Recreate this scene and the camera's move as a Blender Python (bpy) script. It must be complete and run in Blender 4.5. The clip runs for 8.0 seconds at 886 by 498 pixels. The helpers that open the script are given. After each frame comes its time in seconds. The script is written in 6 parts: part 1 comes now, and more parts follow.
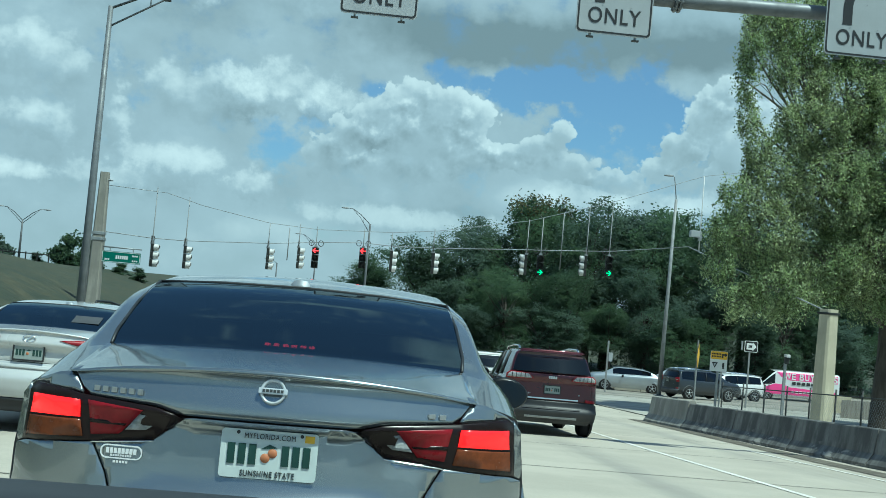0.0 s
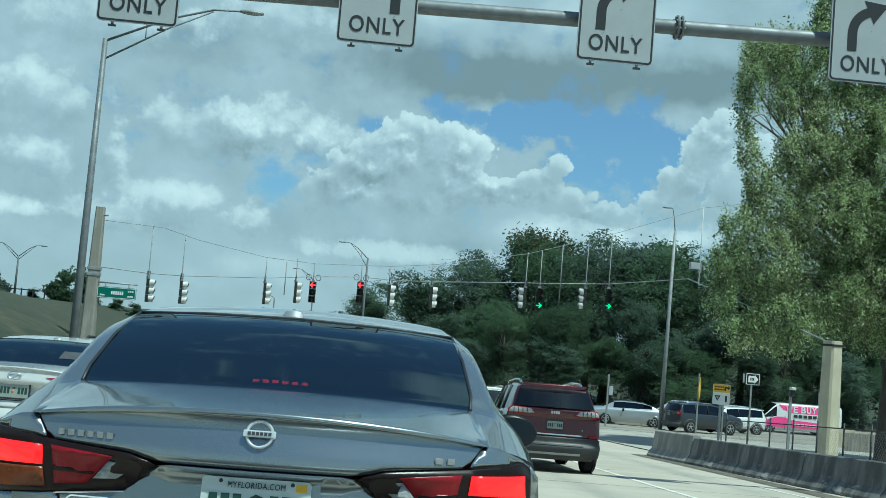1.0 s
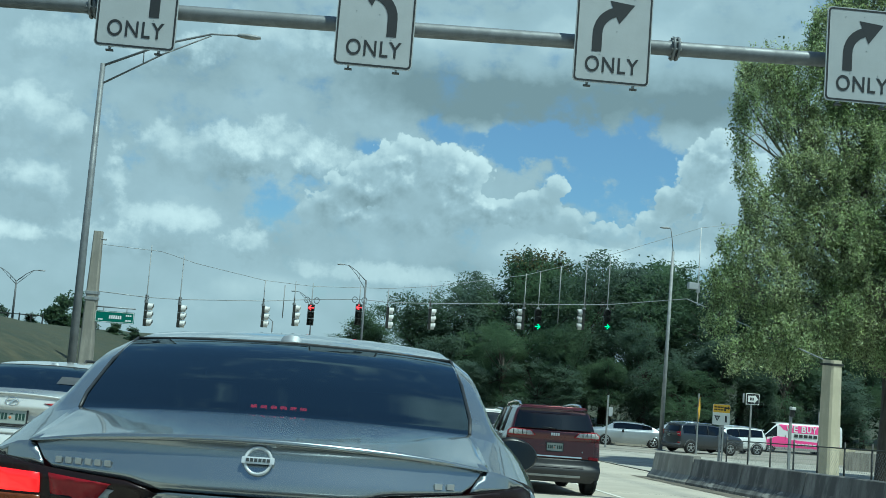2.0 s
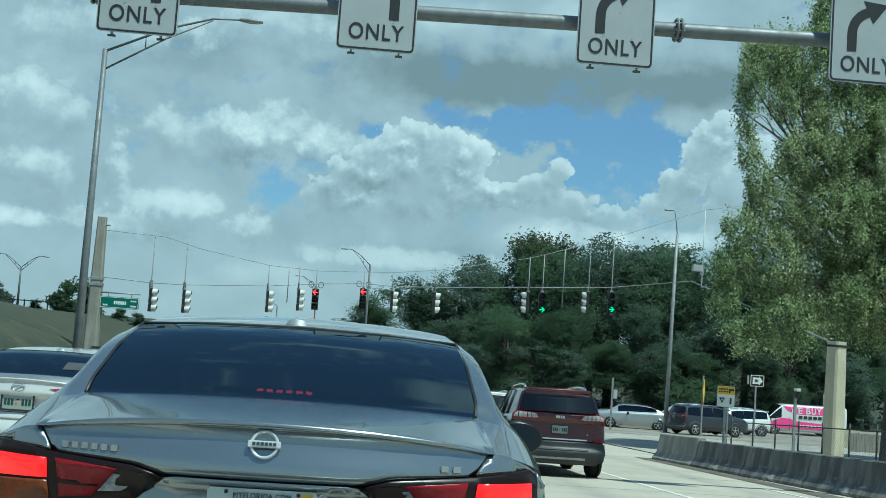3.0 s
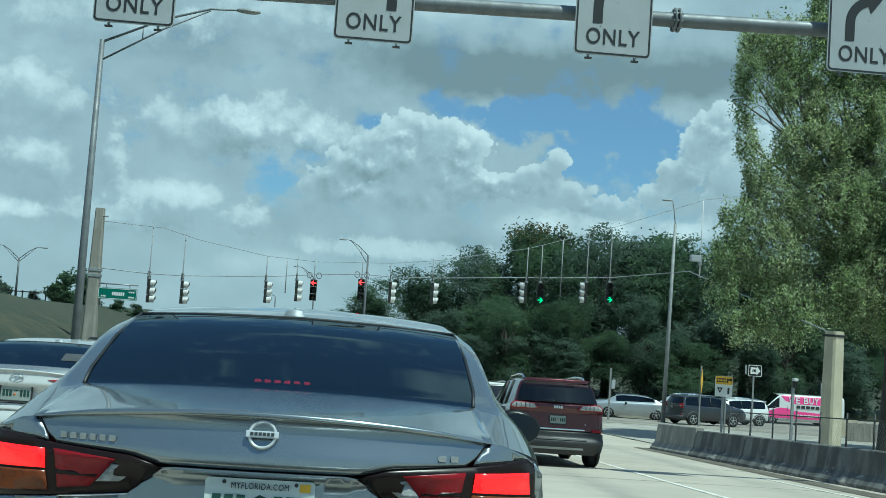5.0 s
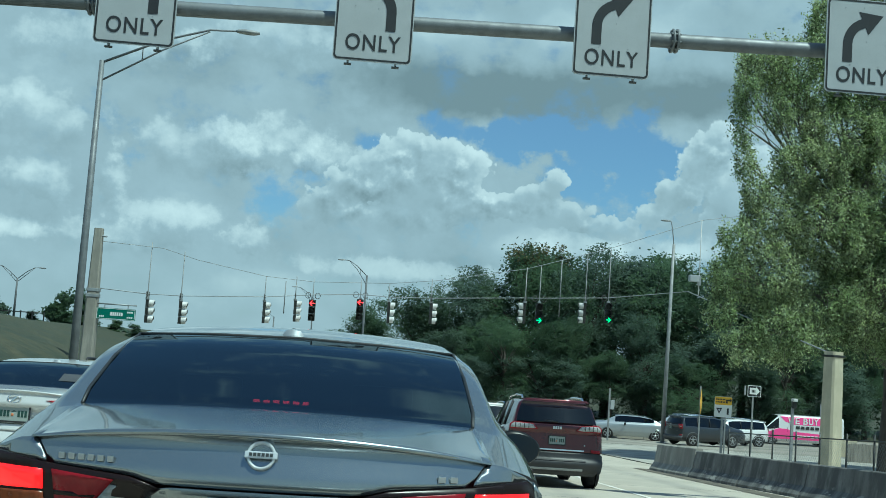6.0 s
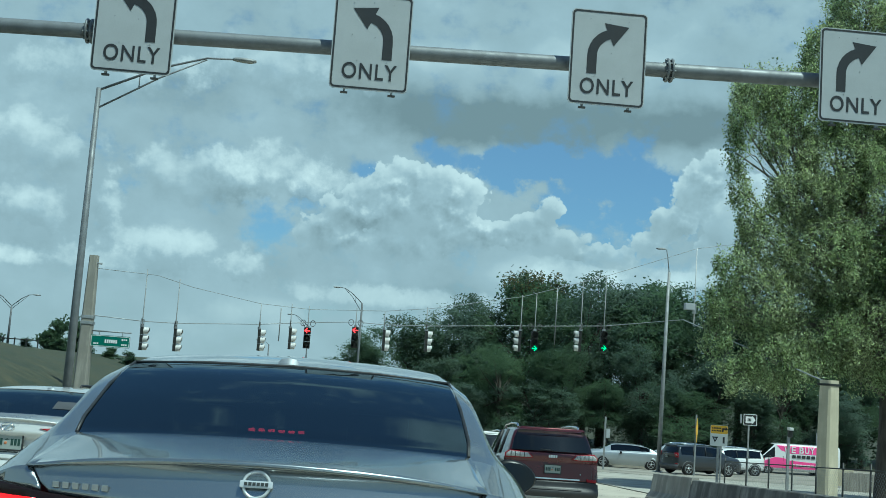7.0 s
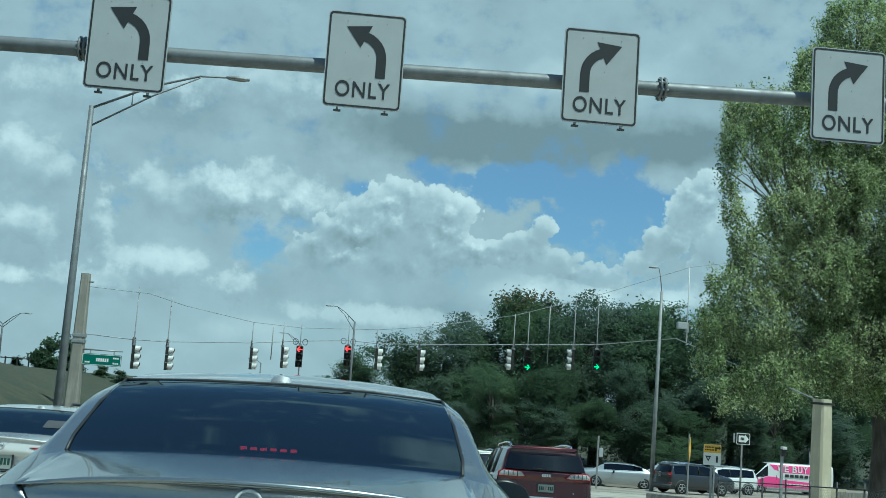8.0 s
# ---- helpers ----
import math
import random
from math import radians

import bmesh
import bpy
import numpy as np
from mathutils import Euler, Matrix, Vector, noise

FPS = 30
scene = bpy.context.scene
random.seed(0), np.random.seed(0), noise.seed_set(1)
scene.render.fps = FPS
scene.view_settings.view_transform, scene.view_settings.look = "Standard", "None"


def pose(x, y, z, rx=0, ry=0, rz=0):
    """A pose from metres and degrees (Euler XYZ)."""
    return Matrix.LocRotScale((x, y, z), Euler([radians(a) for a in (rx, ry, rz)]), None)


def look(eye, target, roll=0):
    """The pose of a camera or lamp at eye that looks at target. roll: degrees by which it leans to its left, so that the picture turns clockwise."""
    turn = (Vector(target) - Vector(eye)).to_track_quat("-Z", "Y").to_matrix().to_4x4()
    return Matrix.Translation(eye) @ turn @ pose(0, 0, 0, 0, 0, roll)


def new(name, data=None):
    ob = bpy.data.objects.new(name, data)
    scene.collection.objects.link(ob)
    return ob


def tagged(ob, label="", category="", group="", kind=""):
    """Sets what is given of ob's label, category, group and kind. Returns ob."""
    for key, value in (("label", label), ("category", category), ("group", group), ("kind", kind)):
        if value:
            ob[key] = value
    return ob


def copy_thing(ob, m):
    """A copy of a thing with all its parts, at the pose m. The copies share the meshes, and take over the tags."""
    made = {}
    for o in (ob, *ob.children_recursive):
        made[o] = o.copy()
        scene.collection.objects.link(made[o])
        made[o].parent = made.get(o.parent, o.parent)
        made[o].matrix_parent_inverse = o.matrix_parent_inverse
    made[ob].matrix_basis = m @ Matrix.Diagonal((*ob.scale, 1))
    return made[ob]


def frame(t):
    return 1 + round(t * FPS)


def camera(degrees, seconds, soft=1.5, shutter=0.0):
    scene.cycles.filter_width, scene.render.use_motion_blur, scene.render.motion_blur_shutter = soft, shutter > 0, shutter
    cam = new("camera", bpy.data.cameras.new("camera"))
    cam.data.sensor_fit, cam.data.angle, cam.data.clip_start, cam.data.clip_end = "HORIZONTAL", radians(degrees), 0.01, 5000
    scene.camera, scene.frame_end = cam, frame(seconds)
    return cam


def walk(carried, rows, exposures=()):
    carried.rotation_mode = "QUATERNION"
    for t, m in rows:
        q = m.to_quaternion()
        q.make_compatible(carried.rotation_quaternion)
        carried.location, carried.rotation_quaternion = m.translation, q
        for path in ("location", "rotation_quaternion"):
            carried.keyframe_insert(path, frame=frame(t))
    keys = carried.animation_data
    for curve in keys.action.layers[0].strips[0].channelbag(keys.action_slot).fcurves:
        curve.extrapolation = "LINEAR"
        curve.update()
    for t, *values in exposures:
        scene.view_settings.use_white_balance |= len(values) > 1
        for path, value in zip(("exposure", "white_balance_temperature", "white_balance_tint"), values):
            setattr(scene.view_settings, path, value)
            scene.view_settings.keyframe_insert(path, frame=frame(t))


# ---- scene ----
cam = camera(43.0, 8.0, soft=0.5)
# seconds, x, y, z, pitch, roll, yaw
ROWS = [
    (0.0, 0.000, -0.404, 1.261, 2.488, -5.134, -4.110),
    (0.5, 0.002, -0.139, 1.244, 3.077, -5.066, -4.155),
    (1.0, 0.002, -0.015, 1.245, 4.237, -4.786, -4.211),
    (1.5, 0.003, -0.013, 1.253, 5.256, -4.504, -4.225),
    (1.7, 0.003, -0.012, 1.253, 5.380, -4.460, -4.270),
    (2.8, 0.000, -0.003, 1.250, 4.770, -4.080, -4.070),
    (3.0, 0.000, -0.002, 1.250, 4.503, -4.044, -4.044),
    (3.5, 0.000, 0.000, 1.250, 4.000, -4.000, -4.000),
    (4.0, 0.002, -0.005, 1.249, 3.877, -3.988, -4.034),
    (4.2, 0.002, -0.005, 1.249, 3.850, -3.980, -4.050),
    (5.3, 0.002, -0.003, 1.249, 4.270, -3.945, -4.170),
    (5.5, 0.002, -0.002, 1.249, 4.496, -3.943, -4.192),
    (6.0, 0.000, -0.002, 1.248, 5.063, -3.954, -4.201),
    (6.5, -0.002, -0.001, 1.251, 5.780, -4.002, -4.289),
    (7.0, -0.003, -0.007, 1.251, 6.488, -4.038, -4.445),
    (7.5, -0.004, -0.003, 1.249, 7.048, -4.062, -4.644),
    (8.0, -0.005, 0.020, 1.247, 7.465, -4.049, -4.822),
]
walk(cam, [(t, pose(x, y, z, 90 + p, r, w)) for t, x, y, z, p, r, w in ROWS],
     exposures=[(0.0, 0.15, 5500, -18), (3.0, 0.10, 5500, -18), (8.0, 0.06, 5500, -18)])

# ---- sun and cloudy sky ----
SUN_EL, SUN_AZ = 64.0, 140.0          # degrees; azimuth from +y towards +x
sun = new("sun", bpy.data.lights.new("sun", "SUN"))
sun.data.energy, sun.data.angle, sun.data.color = 4.4, radians(0.6), (1.0, 0.95, 0.86)
sv = Vector((math.sin(radians(SUN_AZ)) * math.cos(radians(SUN_EL)), math.cos(radians(SUN_AZ)) * math.cos(radians(SUN_EL)), math.sin(radians(SUN_EL))))
sun.matrix_basis = look(sv * 60, (0, 0, 0))


class Net:
    """Short hand for node trees."""

    def __init__(self, tree):
        self.t = tree

    def n(self, kind, ins=(), op="", blend=""):
        node = self.t.nodes.new(kind)
        if op:
            node.operation = op
        if blend:
            node.data_type, node.blend_type = "RGBA", blend
        for k, v in dict(ins).items():
            if isinstance(v, bpy.types.NodeSocket):
                self.t.links.new(v, node.inputs[k])
            else:
                node.inputs[k].default_value = v
        return node

    def m(self, op, a, b=0.0, c=0.0):
        return self.n("ShaderNodeMath", {0: a, 1: b, 2: c}, op).outputs[0]

    def v(self, op, a, b=(0, 0, 0)):
        node = self.n("ShaderNodeVectorMath", {0: a, 1: b}, op)
        return node.outputs["Value"] if op in ("LENGTH", "DOT_PRODUCT") else node.outputs[0]

    def ramp(self, x, a, b, c=0.0, d=1.0, smooth=True):
        node = self.n("ShaderNodeMapRange", {0: x, 1: a, 2: b, 3: c, 4: d})
        node.interpolation_type = "SMOOTHSTEP" if smooth else "LINEAR"
        return node.outputs[0]

    def mix(self, f, a, b, blend="MIX"):
        return self.n("ShaderNodeMix", {0: f, 6: a, 7: b}, blend=blend).outputs[2]

    def noise(self, vec, scale, detail=5.0, rough=0.55, warp=0.0):
        return self.n("ShaderNodeTexNoise", {"Vector": vec, "Scale": scale, "Detail": detail, "Roughness": rough, "Distortion": warp}).outputs[0]


def cloudy_world():
    w = bpy.data.worlds.new("sky")
    scene.world = w
    w.use_nodes = True
    w.node_tree.nodes.clear()
    N = Net(w.node_tree)
    way = N.n("ShaderNodeTexCoord").outputs["Generated"]
    sep = N.n("ShaderNodeSeparateXYZ", {0: way})
    az = N.m("MULTIPLY", N.m("ARCTAN2", sep.outputs[0], sep.outputs[1]), 57.2958)
    el = N.m("MULTIPLY", N.m("ARCSINE", sep.outputs[2]), 57.2958)
    ae = N.n("ShaderNodeCombineXYZ", {0: az, 1: el}).outputs[0]
    c = N.n("ShaderNodeTexNoise", {"Vector": ae, "Scale": 0.28, "Detail": 3.0, "Roughness": 0.5}).outputs["Color"]
    at = N.v("ADD", ae, N.v("MULTIPLY", N.v("SUBTRACT", c, (0.5, 0.5, 0.5)), (2.6, 1.8, 0)))
    flat = N.v("MULTIPLY", ae, (0.85, 1.0, 1.0))
    broad = N.noise(flat, 0.13, 5.0, 0.5)
    fine = N.noise(flat, 0.55, 9.0, 0.58)
    soft = N.noise(flat, 0.3, 6.0, 0.52)

    def masses(rows, start, where, rough):
        total = start
        for a, e, ra, re, amp in rows:
            d = N.v("LENGTH", N.v("MULTIPLY", N.v("SUBTRACT", where, (a, e, 0)), (1 / ra, 1 / re, 0)))
            total = N.m("ADD", total, N.ramp(N.m("ADD", d, rough), 0.2, 1.4, amp, 0.0))
        return total

    # the high grey deck with its blue gaps
    wisp = N.m("MULTIPLY", N.m("SUBTRACT", fine, 0.5), 1.6)
    cover = masses([(12.4, 10.2, 4.4, 2.0, -0.85), (8.0, 10.9, 2.6, 1.0, -0.75), (5.0, 11.3, 3.4, 0.55, -0.45), (-4.8, 6.9, 1.7, 1.5, -0.5), (-3.0, 8.6, 0.8, 0.9, -0.2), (-12.3, 8.4, 0.6, 0.7, -0.32), (-0.3, 10.3, 0.9, 0.6, -0.4), (12.0, 8.0, 3.5, 1.2, -0.4)],
                   N.m("ADD", N.m("MULTIPLY", broad, 0.8), N.m("SUBTRACT", N.m("MULTIPLY", fine, 1.3), 0.1)), at, wisp)
    cover = N.m("SUBTRACT", cover, N.ramp(el, 19.0, 30.0, 0.5, 1.06))
    cover = masses([(12.0, 43.0, 7.0, 1.8, 0.6), (21.0, 40.0, 6.0, 1.4, 0.55), (-2.0, 37.0, 6.0, 1.0, 0.4)], cover, at, wisp)
    cover = N.ramp(cover, -0.1, 0.42)
    light = masses([(2.5, 16.2, 5.0, 0.9, 0.16), (12.0, 16.5, 4.5, 1.0, 0.14), (12.0, 5.6, 7.0, 1.0, 0.12), (-3.0, 2.6, 9.0, 0.9, 0.08),
                    (3.8, 13.1, 6.6, 1.6, -0.36), (11.5, 13.2, 7.2, 1.7, -0.37), (17.5, 13.2, 3.4, 1.2, -0.2), (-10.2, 13.4, 4.0, 1.4, -0.14), (4.5, 3.9, 6.0, 0.7, -0.1)],
                   N.m("ADD", 0.1, N.m("MULTIPLY", N.m("ADD", N.m("MULTIPLY", broad, 0.3), N.m("ADD", N.m("MULTIPLY", soft, 0.62), N.m("MULTIPLY", fine, 0.3))), 0.66)), at, N.m("MULTIPLY", wisp, 0.45))

    def shades(value, low, high):
        ramp = N.n("ShaderNodeValToRGB", {0: N.ramp(value, low, high, 0.0, 1.0, False)})
        r = ramp.color_ramp
        r.elements[0].position, r.elements[0].color = 0.0, (2.15, 2.65, 3.0, 1)
        r.elements[1].position, r.elements[1].color = 1.0, (8.9, 9.3, 9.5, 1)
        r.elements.new(0.48).color = (3.95, 4.65, 5.3, 1)
        return ramp.outputs[0]

    # heaped clouds with knobbly heads, bright where a knob ends towards the sun, grey in the folds and at the foot
    HEAPS = [(1.7, 10.2, 1.15, 0.75), (3.3, 9.7, 1.4, 0.95), (4.9, 9.2, 1.25, 0.95), (0.4, 8.9, 1.5, 1.1), (-1.1, 7.9, 1.5, 1.05), (-2.3, 6.8, 1.35, 1.0), (2.4, 7.7, 3.2, 1.6), (0.4, 6.0, 3.4, 1.0), (5.0, 7.2, 1.8, 0.9),
             (9.5, 8.9, 0.8, 0.65), (8.3, 8.1, 1.1, 0.6), (6.9, 7.5, 1.2, 0.6), (9.4, 7.1, 2.3, 0.75), (12.4, 6.6, 1.6, 0.6), (14.3, 7.4, 1.0, 0.65), (15.6, 8.5, 1.1, 1.0), (16.6, 10.2, 1.1, 1.3), (17.6, 11.2, 1.2, 0.9), (18.6, 8.8, 2.4, 2.2)]

    def heaped(where):
        knobs = N.n("ShaderNodeTexVoronoi", {"Vector": where, "Scale": 0.95, "Detail": 2.0, "Roughness": 0.5, "Lacunarity": 2.3, "Randomness": 1.0})
        knobs.normalize = True
        rough = N.noise(where, 1.1, 6.0, 0.52)
        small = N.m("ADD", N.m("MULTIPLY", N.m("SUBTRACT", knobs.outputs["Distance"], 0.36), 1.25), N.m("MULTIPLY", N.m("SUBTRACT", rough, 0.5), 0.9))
        return N.m("SUBTRACT", masses([(a, e, ra, re, 1.0) for a, e, ra, re in HEAPS], 0.0, where, small), N.m("MULTIPLY", small, 0.42))

    here, above = heaped(ae), heaped(N.v("ADD", ae, (0.16, 0.42, 0)))
    heap_cover = N.m("MULTIPLY", N.ramp(here, 0.3, 0.5), N.ramp(el, 4.6, 7.6, 0.0, 1.0))
    rim = N.ramp(here, 0.35, 1.5, 0.2, 0.0)
    lit = N.m("ADD", N.m("ADD", N.m("MULTIPLY", N.m("SUBTRACT", here, above), 0.26), rim), N.m("ADD", N.ramp(el, 5.0, 9.5, 0.06, 0.26, False), N.m("MULTIPLY", soft, 0.55)))
    heap = shades(lit, 0.05, 1.2)
    # soft banks with a pale upper edge and a grey base
    BANKS = [(-4.8, 9.9, 3.0, 1.5), (-8.4, 9.2, 3.4, 1.7), (-2.4, 9.3, 1.8, 0.9), (-16.4, 9.9, 3.4, 1.5), (-16.8, 6.8, 3.0, 1.2), (-13.0, 7.4, 0.9, 0.9), (-9.5, 5.7, 4.0, 0.9), (-6.2, 4.9, 1.6, 0.7), (-13.0, 4.5, 4.0, 0.8),
             (-14.0, 13.6, 4.5, 1.4), (-5.5, 14.8, 4.0, 1.3), (-18.5, 4.4, 3.0, 0.7), (11.0, 5.4, 3.5, 0.8), (16.0, 5.6, 3.0, 0.8), (1.0, 3.8, 6.0, 0.7)]

    def banked(where):
        curl = N.noise(where, 0.6, 8.0, 0.6)
        small = N.m("MULTIPLY", N.m("SUBTRACT", curl, 0.5), 2.2)
        return N.m("SUBTRACT", masses([(a, e, ra, re, 1.0) for a, e, ra, re in BANKS], 0.0, where, small), N.m("MULTIPLY", small, 0.3))

    bank_here, bank_above = banked(ae), banked(N.v("ADD", ae, (0.35, 1.1, 0)))
    bank_cover = N.m("MULTIPLY", N.ramp(bank_here, 0.05, 0.75), 0.85)
    bank = shades(N.m("ADD", N.m("MULTIPLY", N.m("SUBTRACT", bank_here, bank_above), 0.24), N.m("ADD", 0.16, N.m("MULTIPLY", soft, 0.55))), 0.0, 1.0)
    tex = N.n("ShaderNodeTexSky")
    tex.sky_type, tex.sun_disc, tex.sun_elevation, tex.sun_rotation = "NISHITA", False, radians(SUN_EL), radians(SUN_AZ)
    tex.air_density, tex.dust_density, tex.ozone_density = 1.0, 0.6, 1.5
    air = N.mix(1.0, tex.outputs[0], (0.60, 0.78, 0.97, 1), "MULTIPLY")
    air = N.mix(0.16, air, (4.2, 4.6, 5.0, 1))
    sky = N.mix(cover, air, shades(light, 0.17, 0.98))
    sky = N.mix(bank_cover, sky, bank)
    sky = N.mix(heap_cover, sky, heap)
    haze = N.ramp(el, 0.0, 6.0, 0.4, 0.0)
    sky = N.mix(haze, sky, (4.0, 4.65, 5.0, 1))
    bg = N.n("ShaderNodeBackground", {0: sky, 1: 0.1}).outputs[0]
    N.n("ShaderNodeOutputWorld", {0: bg})


cloudy_world()


# ---- materials ----
def surface(name, base, rough=0.6, metal=0.0, vary=0.25, scale=3.0, bump=0.0, grain=40.0, second=None, coat=0.0, stretch=(1, 1, 1), islands=0.0, spec=0.5, sub=0.0):
    """A worn surface: a broad blotch and a fine grain in colour, roughness and relief."""
    mt = bpy.data.materials.new(name)
    mt.use_nodes = True
    N = Net(mt.node_tree)
    p = mt.node_tree.nodes["Principled BSDF"]
    xyz = N.v("MULTIPLY", N.n("ShaderNodeTexCoord").outputs["Object"], stretch)
    blotch, speck = N.noise(xyz, scale, 4), N.noise(xyz, grain, 3)
    other = second or tuple(c * (1 - vary) for c in base)
    col = N.mix(N.ramp(blotch, 0.36, 0.66), (*base, 1), (*other, 1))
    col = N.mix(N.ramp(speck, 0.35, 0.75, 0.0, vary), col, (*(c * 0.55 for c in base), 1))
    if islands:
        rnd = N.n("ShaderNodeNewGeometry").outputs["Random Per Island"]
        col = N.n("ShaderNodeHueSaturation", {"Hue": N.m("ADD", 0.5, N.m("MULTIPLY", N.m("SUBTRACT", rnd, 0.5), 0.05)), "Saturation": 1.0, "Value": N.ramp(rnd, 0, 1, 1 - islands, 1 + islands, False), "Color": col}).outputs[0]
    mt.node_tree.links.new(col, p.inputs["Base Color"])
    mt.node_tree.links.new(N.ramp(blotch, 0.2, 0.8, max(0.02, rough * 0.85), min(1, rough * 1.15)), p.inputs["Roughness"])
    p.inputs["Metallic"].default_value, p.inputs["Coat Weight"].default_value, p.inputs["Specular IOR Level"].default_value = metal, coat, spec
    p.inputs["Coat Roughness"].default_value = 0.03
    if bump:
        b = N.n("ShaderNodeBump", {"Strength": 0.6, "Distance": bump, "Height": N.m("ADD", speck, blotch)}).outputs[0]
        mt.node_tree.links.new(b, p.inputs["Normal"])
    return mt


def glowing(name, colour, power, base=None):
    mt = surface(name, base or colour, 0.25, vary=0.1)
    p = mt.node_tree.nodes["Principled BSDF"]
    p.inputs["Emission Color"].default_value, p.inputs["Emission Strength"].default_value = (*colour, 1), power
    return mt


def tinted_glass(name, tint, ior=1.58, gloss_tint=(0.95, 0.97, 1.0)):
    mt = bpy.data.materials.new(name)
    mt.use_nodes = True
    mt.node_tree.nodes.clear()
    N = Net(mt.node_tree)
    clear = N.n("ShaderNodeBsdfTransparent", {0: (*tint, 1)}).outputs[0]
    gloss = N.n("ShaderNodeBsdfGlossy", {0: (*gloss_tint, 1), 1: 0.02}).outputs[0]
    f = N.n("ShaderNodeFresnel", {0: ior}).outputs[0]
    N.n("ShaderNodeOutputMaterial", {0: N.n("ShaderNodeMixShader", {0: f, 1: clear, 2: gloss}).outputs[0]})
    return mt


def leafy(name, base, second, islands=0.45):
    mt = bpy.data.materials.new(name)
    mt.use_nodes = True
    N = Net(mt.node_tree)
    p = mt.node_tree.nodes["Principled BSDF"]
    out = mt.node_tree.nodes["Material Output"]
    rnd = N.n("ShaderNodeNewGeometry").outputs["Random Per Island"]
    xyz = N.n("ShaderNodeTexCoord").outputs["Object"]
    col = N.mix(N.ramp(N.noise(xyz, 0.35, 3), 0.4, 0.62), (*base, 1), (*second, 1))
    col = N.n("ShaderNodeHueSaturation", {"Hue": 0.5, "Saturation": 1.0, "Value": N.ramp(rnd, 0, 1, 1 - islands, 1 + islands, False), "Color": col}).outputs[0]
    mt.node_tree.links.new(col, p.inputs["Base Color"])
    p.inputs["Roughness"].default_value = 0.65
    p.inputs["Specular IOR Level"].default_value = 0.25
    thin = N.n("ShaderNodeBsdfTranslucent", {0: N.mix(1.0, col, (1.0, 1.12, 0.72, 1), "MULTIPLY")}).outputs[0]
    mt.node_tree.links.new(N.n("ShaderNodeMixShader", {0: 0.55, 1: p.outputs[0], 2: thin}).outputs[0], out.inputs[0])
    return mt


def road_concrete():
    mt = surface("road_concrete", (0.47, 0.425, 0.35), 0.85, vary=0.16, scale=0.5, bump=0.004, grain=30)
    N = Net(mt.node_tree)
    p = mt.node_tree.nodes["Principled BSDF"]
    was = p.inputs["Base Color"].links[0].from_socket
    xyz = N.n("ShaderNodeTexCoord").outputs["Object"]
    long = N.noise(N.v("MULTIPLY", xyz, (1.6, 0.05, 1)), 1.0, 4)
    sx = N.n("ShaderNodeSeparateXYZ", {0: xyz}).outputs[0]
    # oil darkens the middle of each lane
    lane = N.m("PINGPONG", N.m("ADD", sx, 0.2), 1.75)
    oil = N.m("MULTIPLY", N.ramp(lane, 0.0, 0.75, 1.0, 0.0), N.ramp(long, 0.35, 0.7))
    col = N.mix(N.m("MULTIPLY", oil, 0.45), was, (0.16, 0.155, 0.15, 1))
    mt.node_tree.links.new(col, p.inputs["Base Color"])
    return mt


def stained_concrete(name, base, dark, drip=(0.02, 1.1, 0.35)):
    mt = surface(name, base, 0.9, vary=0.3, scale=1.2, bump=0.004, grain=45)
    N = Net(mt.node_tree)
    p = mt.node_tree.nodes["Principled BSDF"]
    was = p.inputs["Base Color"].links[0].from_socket
    xyz = N.n("ShaderNodeTexCoord").outputs["Object"]
    runs = N.noise(N.v("MULTIPLY", xyz, drip), 2.2, 5, 0.65)
    col = N.mix(N.ramp(runs, 0.36, 0.62, 0.0, 0.85), was, (*dark, 1))
    mt.node_tree.links.new(col, p.inputs["Base Color"])
    return mt



def scraped(mt):
    """Pale chips and scrapes along the foot of a barrier."""
    N = Net(mt.node_tree)
    p = mt.node_tree.nodes["Principled BSDF"]
    was = p.inputs["Base Color"].links[0].from_socket
    xyz = N.n("ShaderNodeTexCoord").outputs["Object"]
    high = N.n("ShaderNodeSeparateXYZ", {0: xyz}).outputs[2]
    chips = N.noise(N.v("MULTIPLY", xyz, (1, 0.55, 1.6)), 3.4, 6, 0.7)
    where = N.m("MULTIPLY", N.ramp(chips, 0.56, 0.63), N.ramp(high, 0.12, 0.4, 1.0, 0.0))
    mt.node_tree.links.new(N.mix(N.m("MULTIPLY", where, 0.8), was, (0.42, 0.4, 0.36, 1)), p.inputs["Base Color"])
    return mt


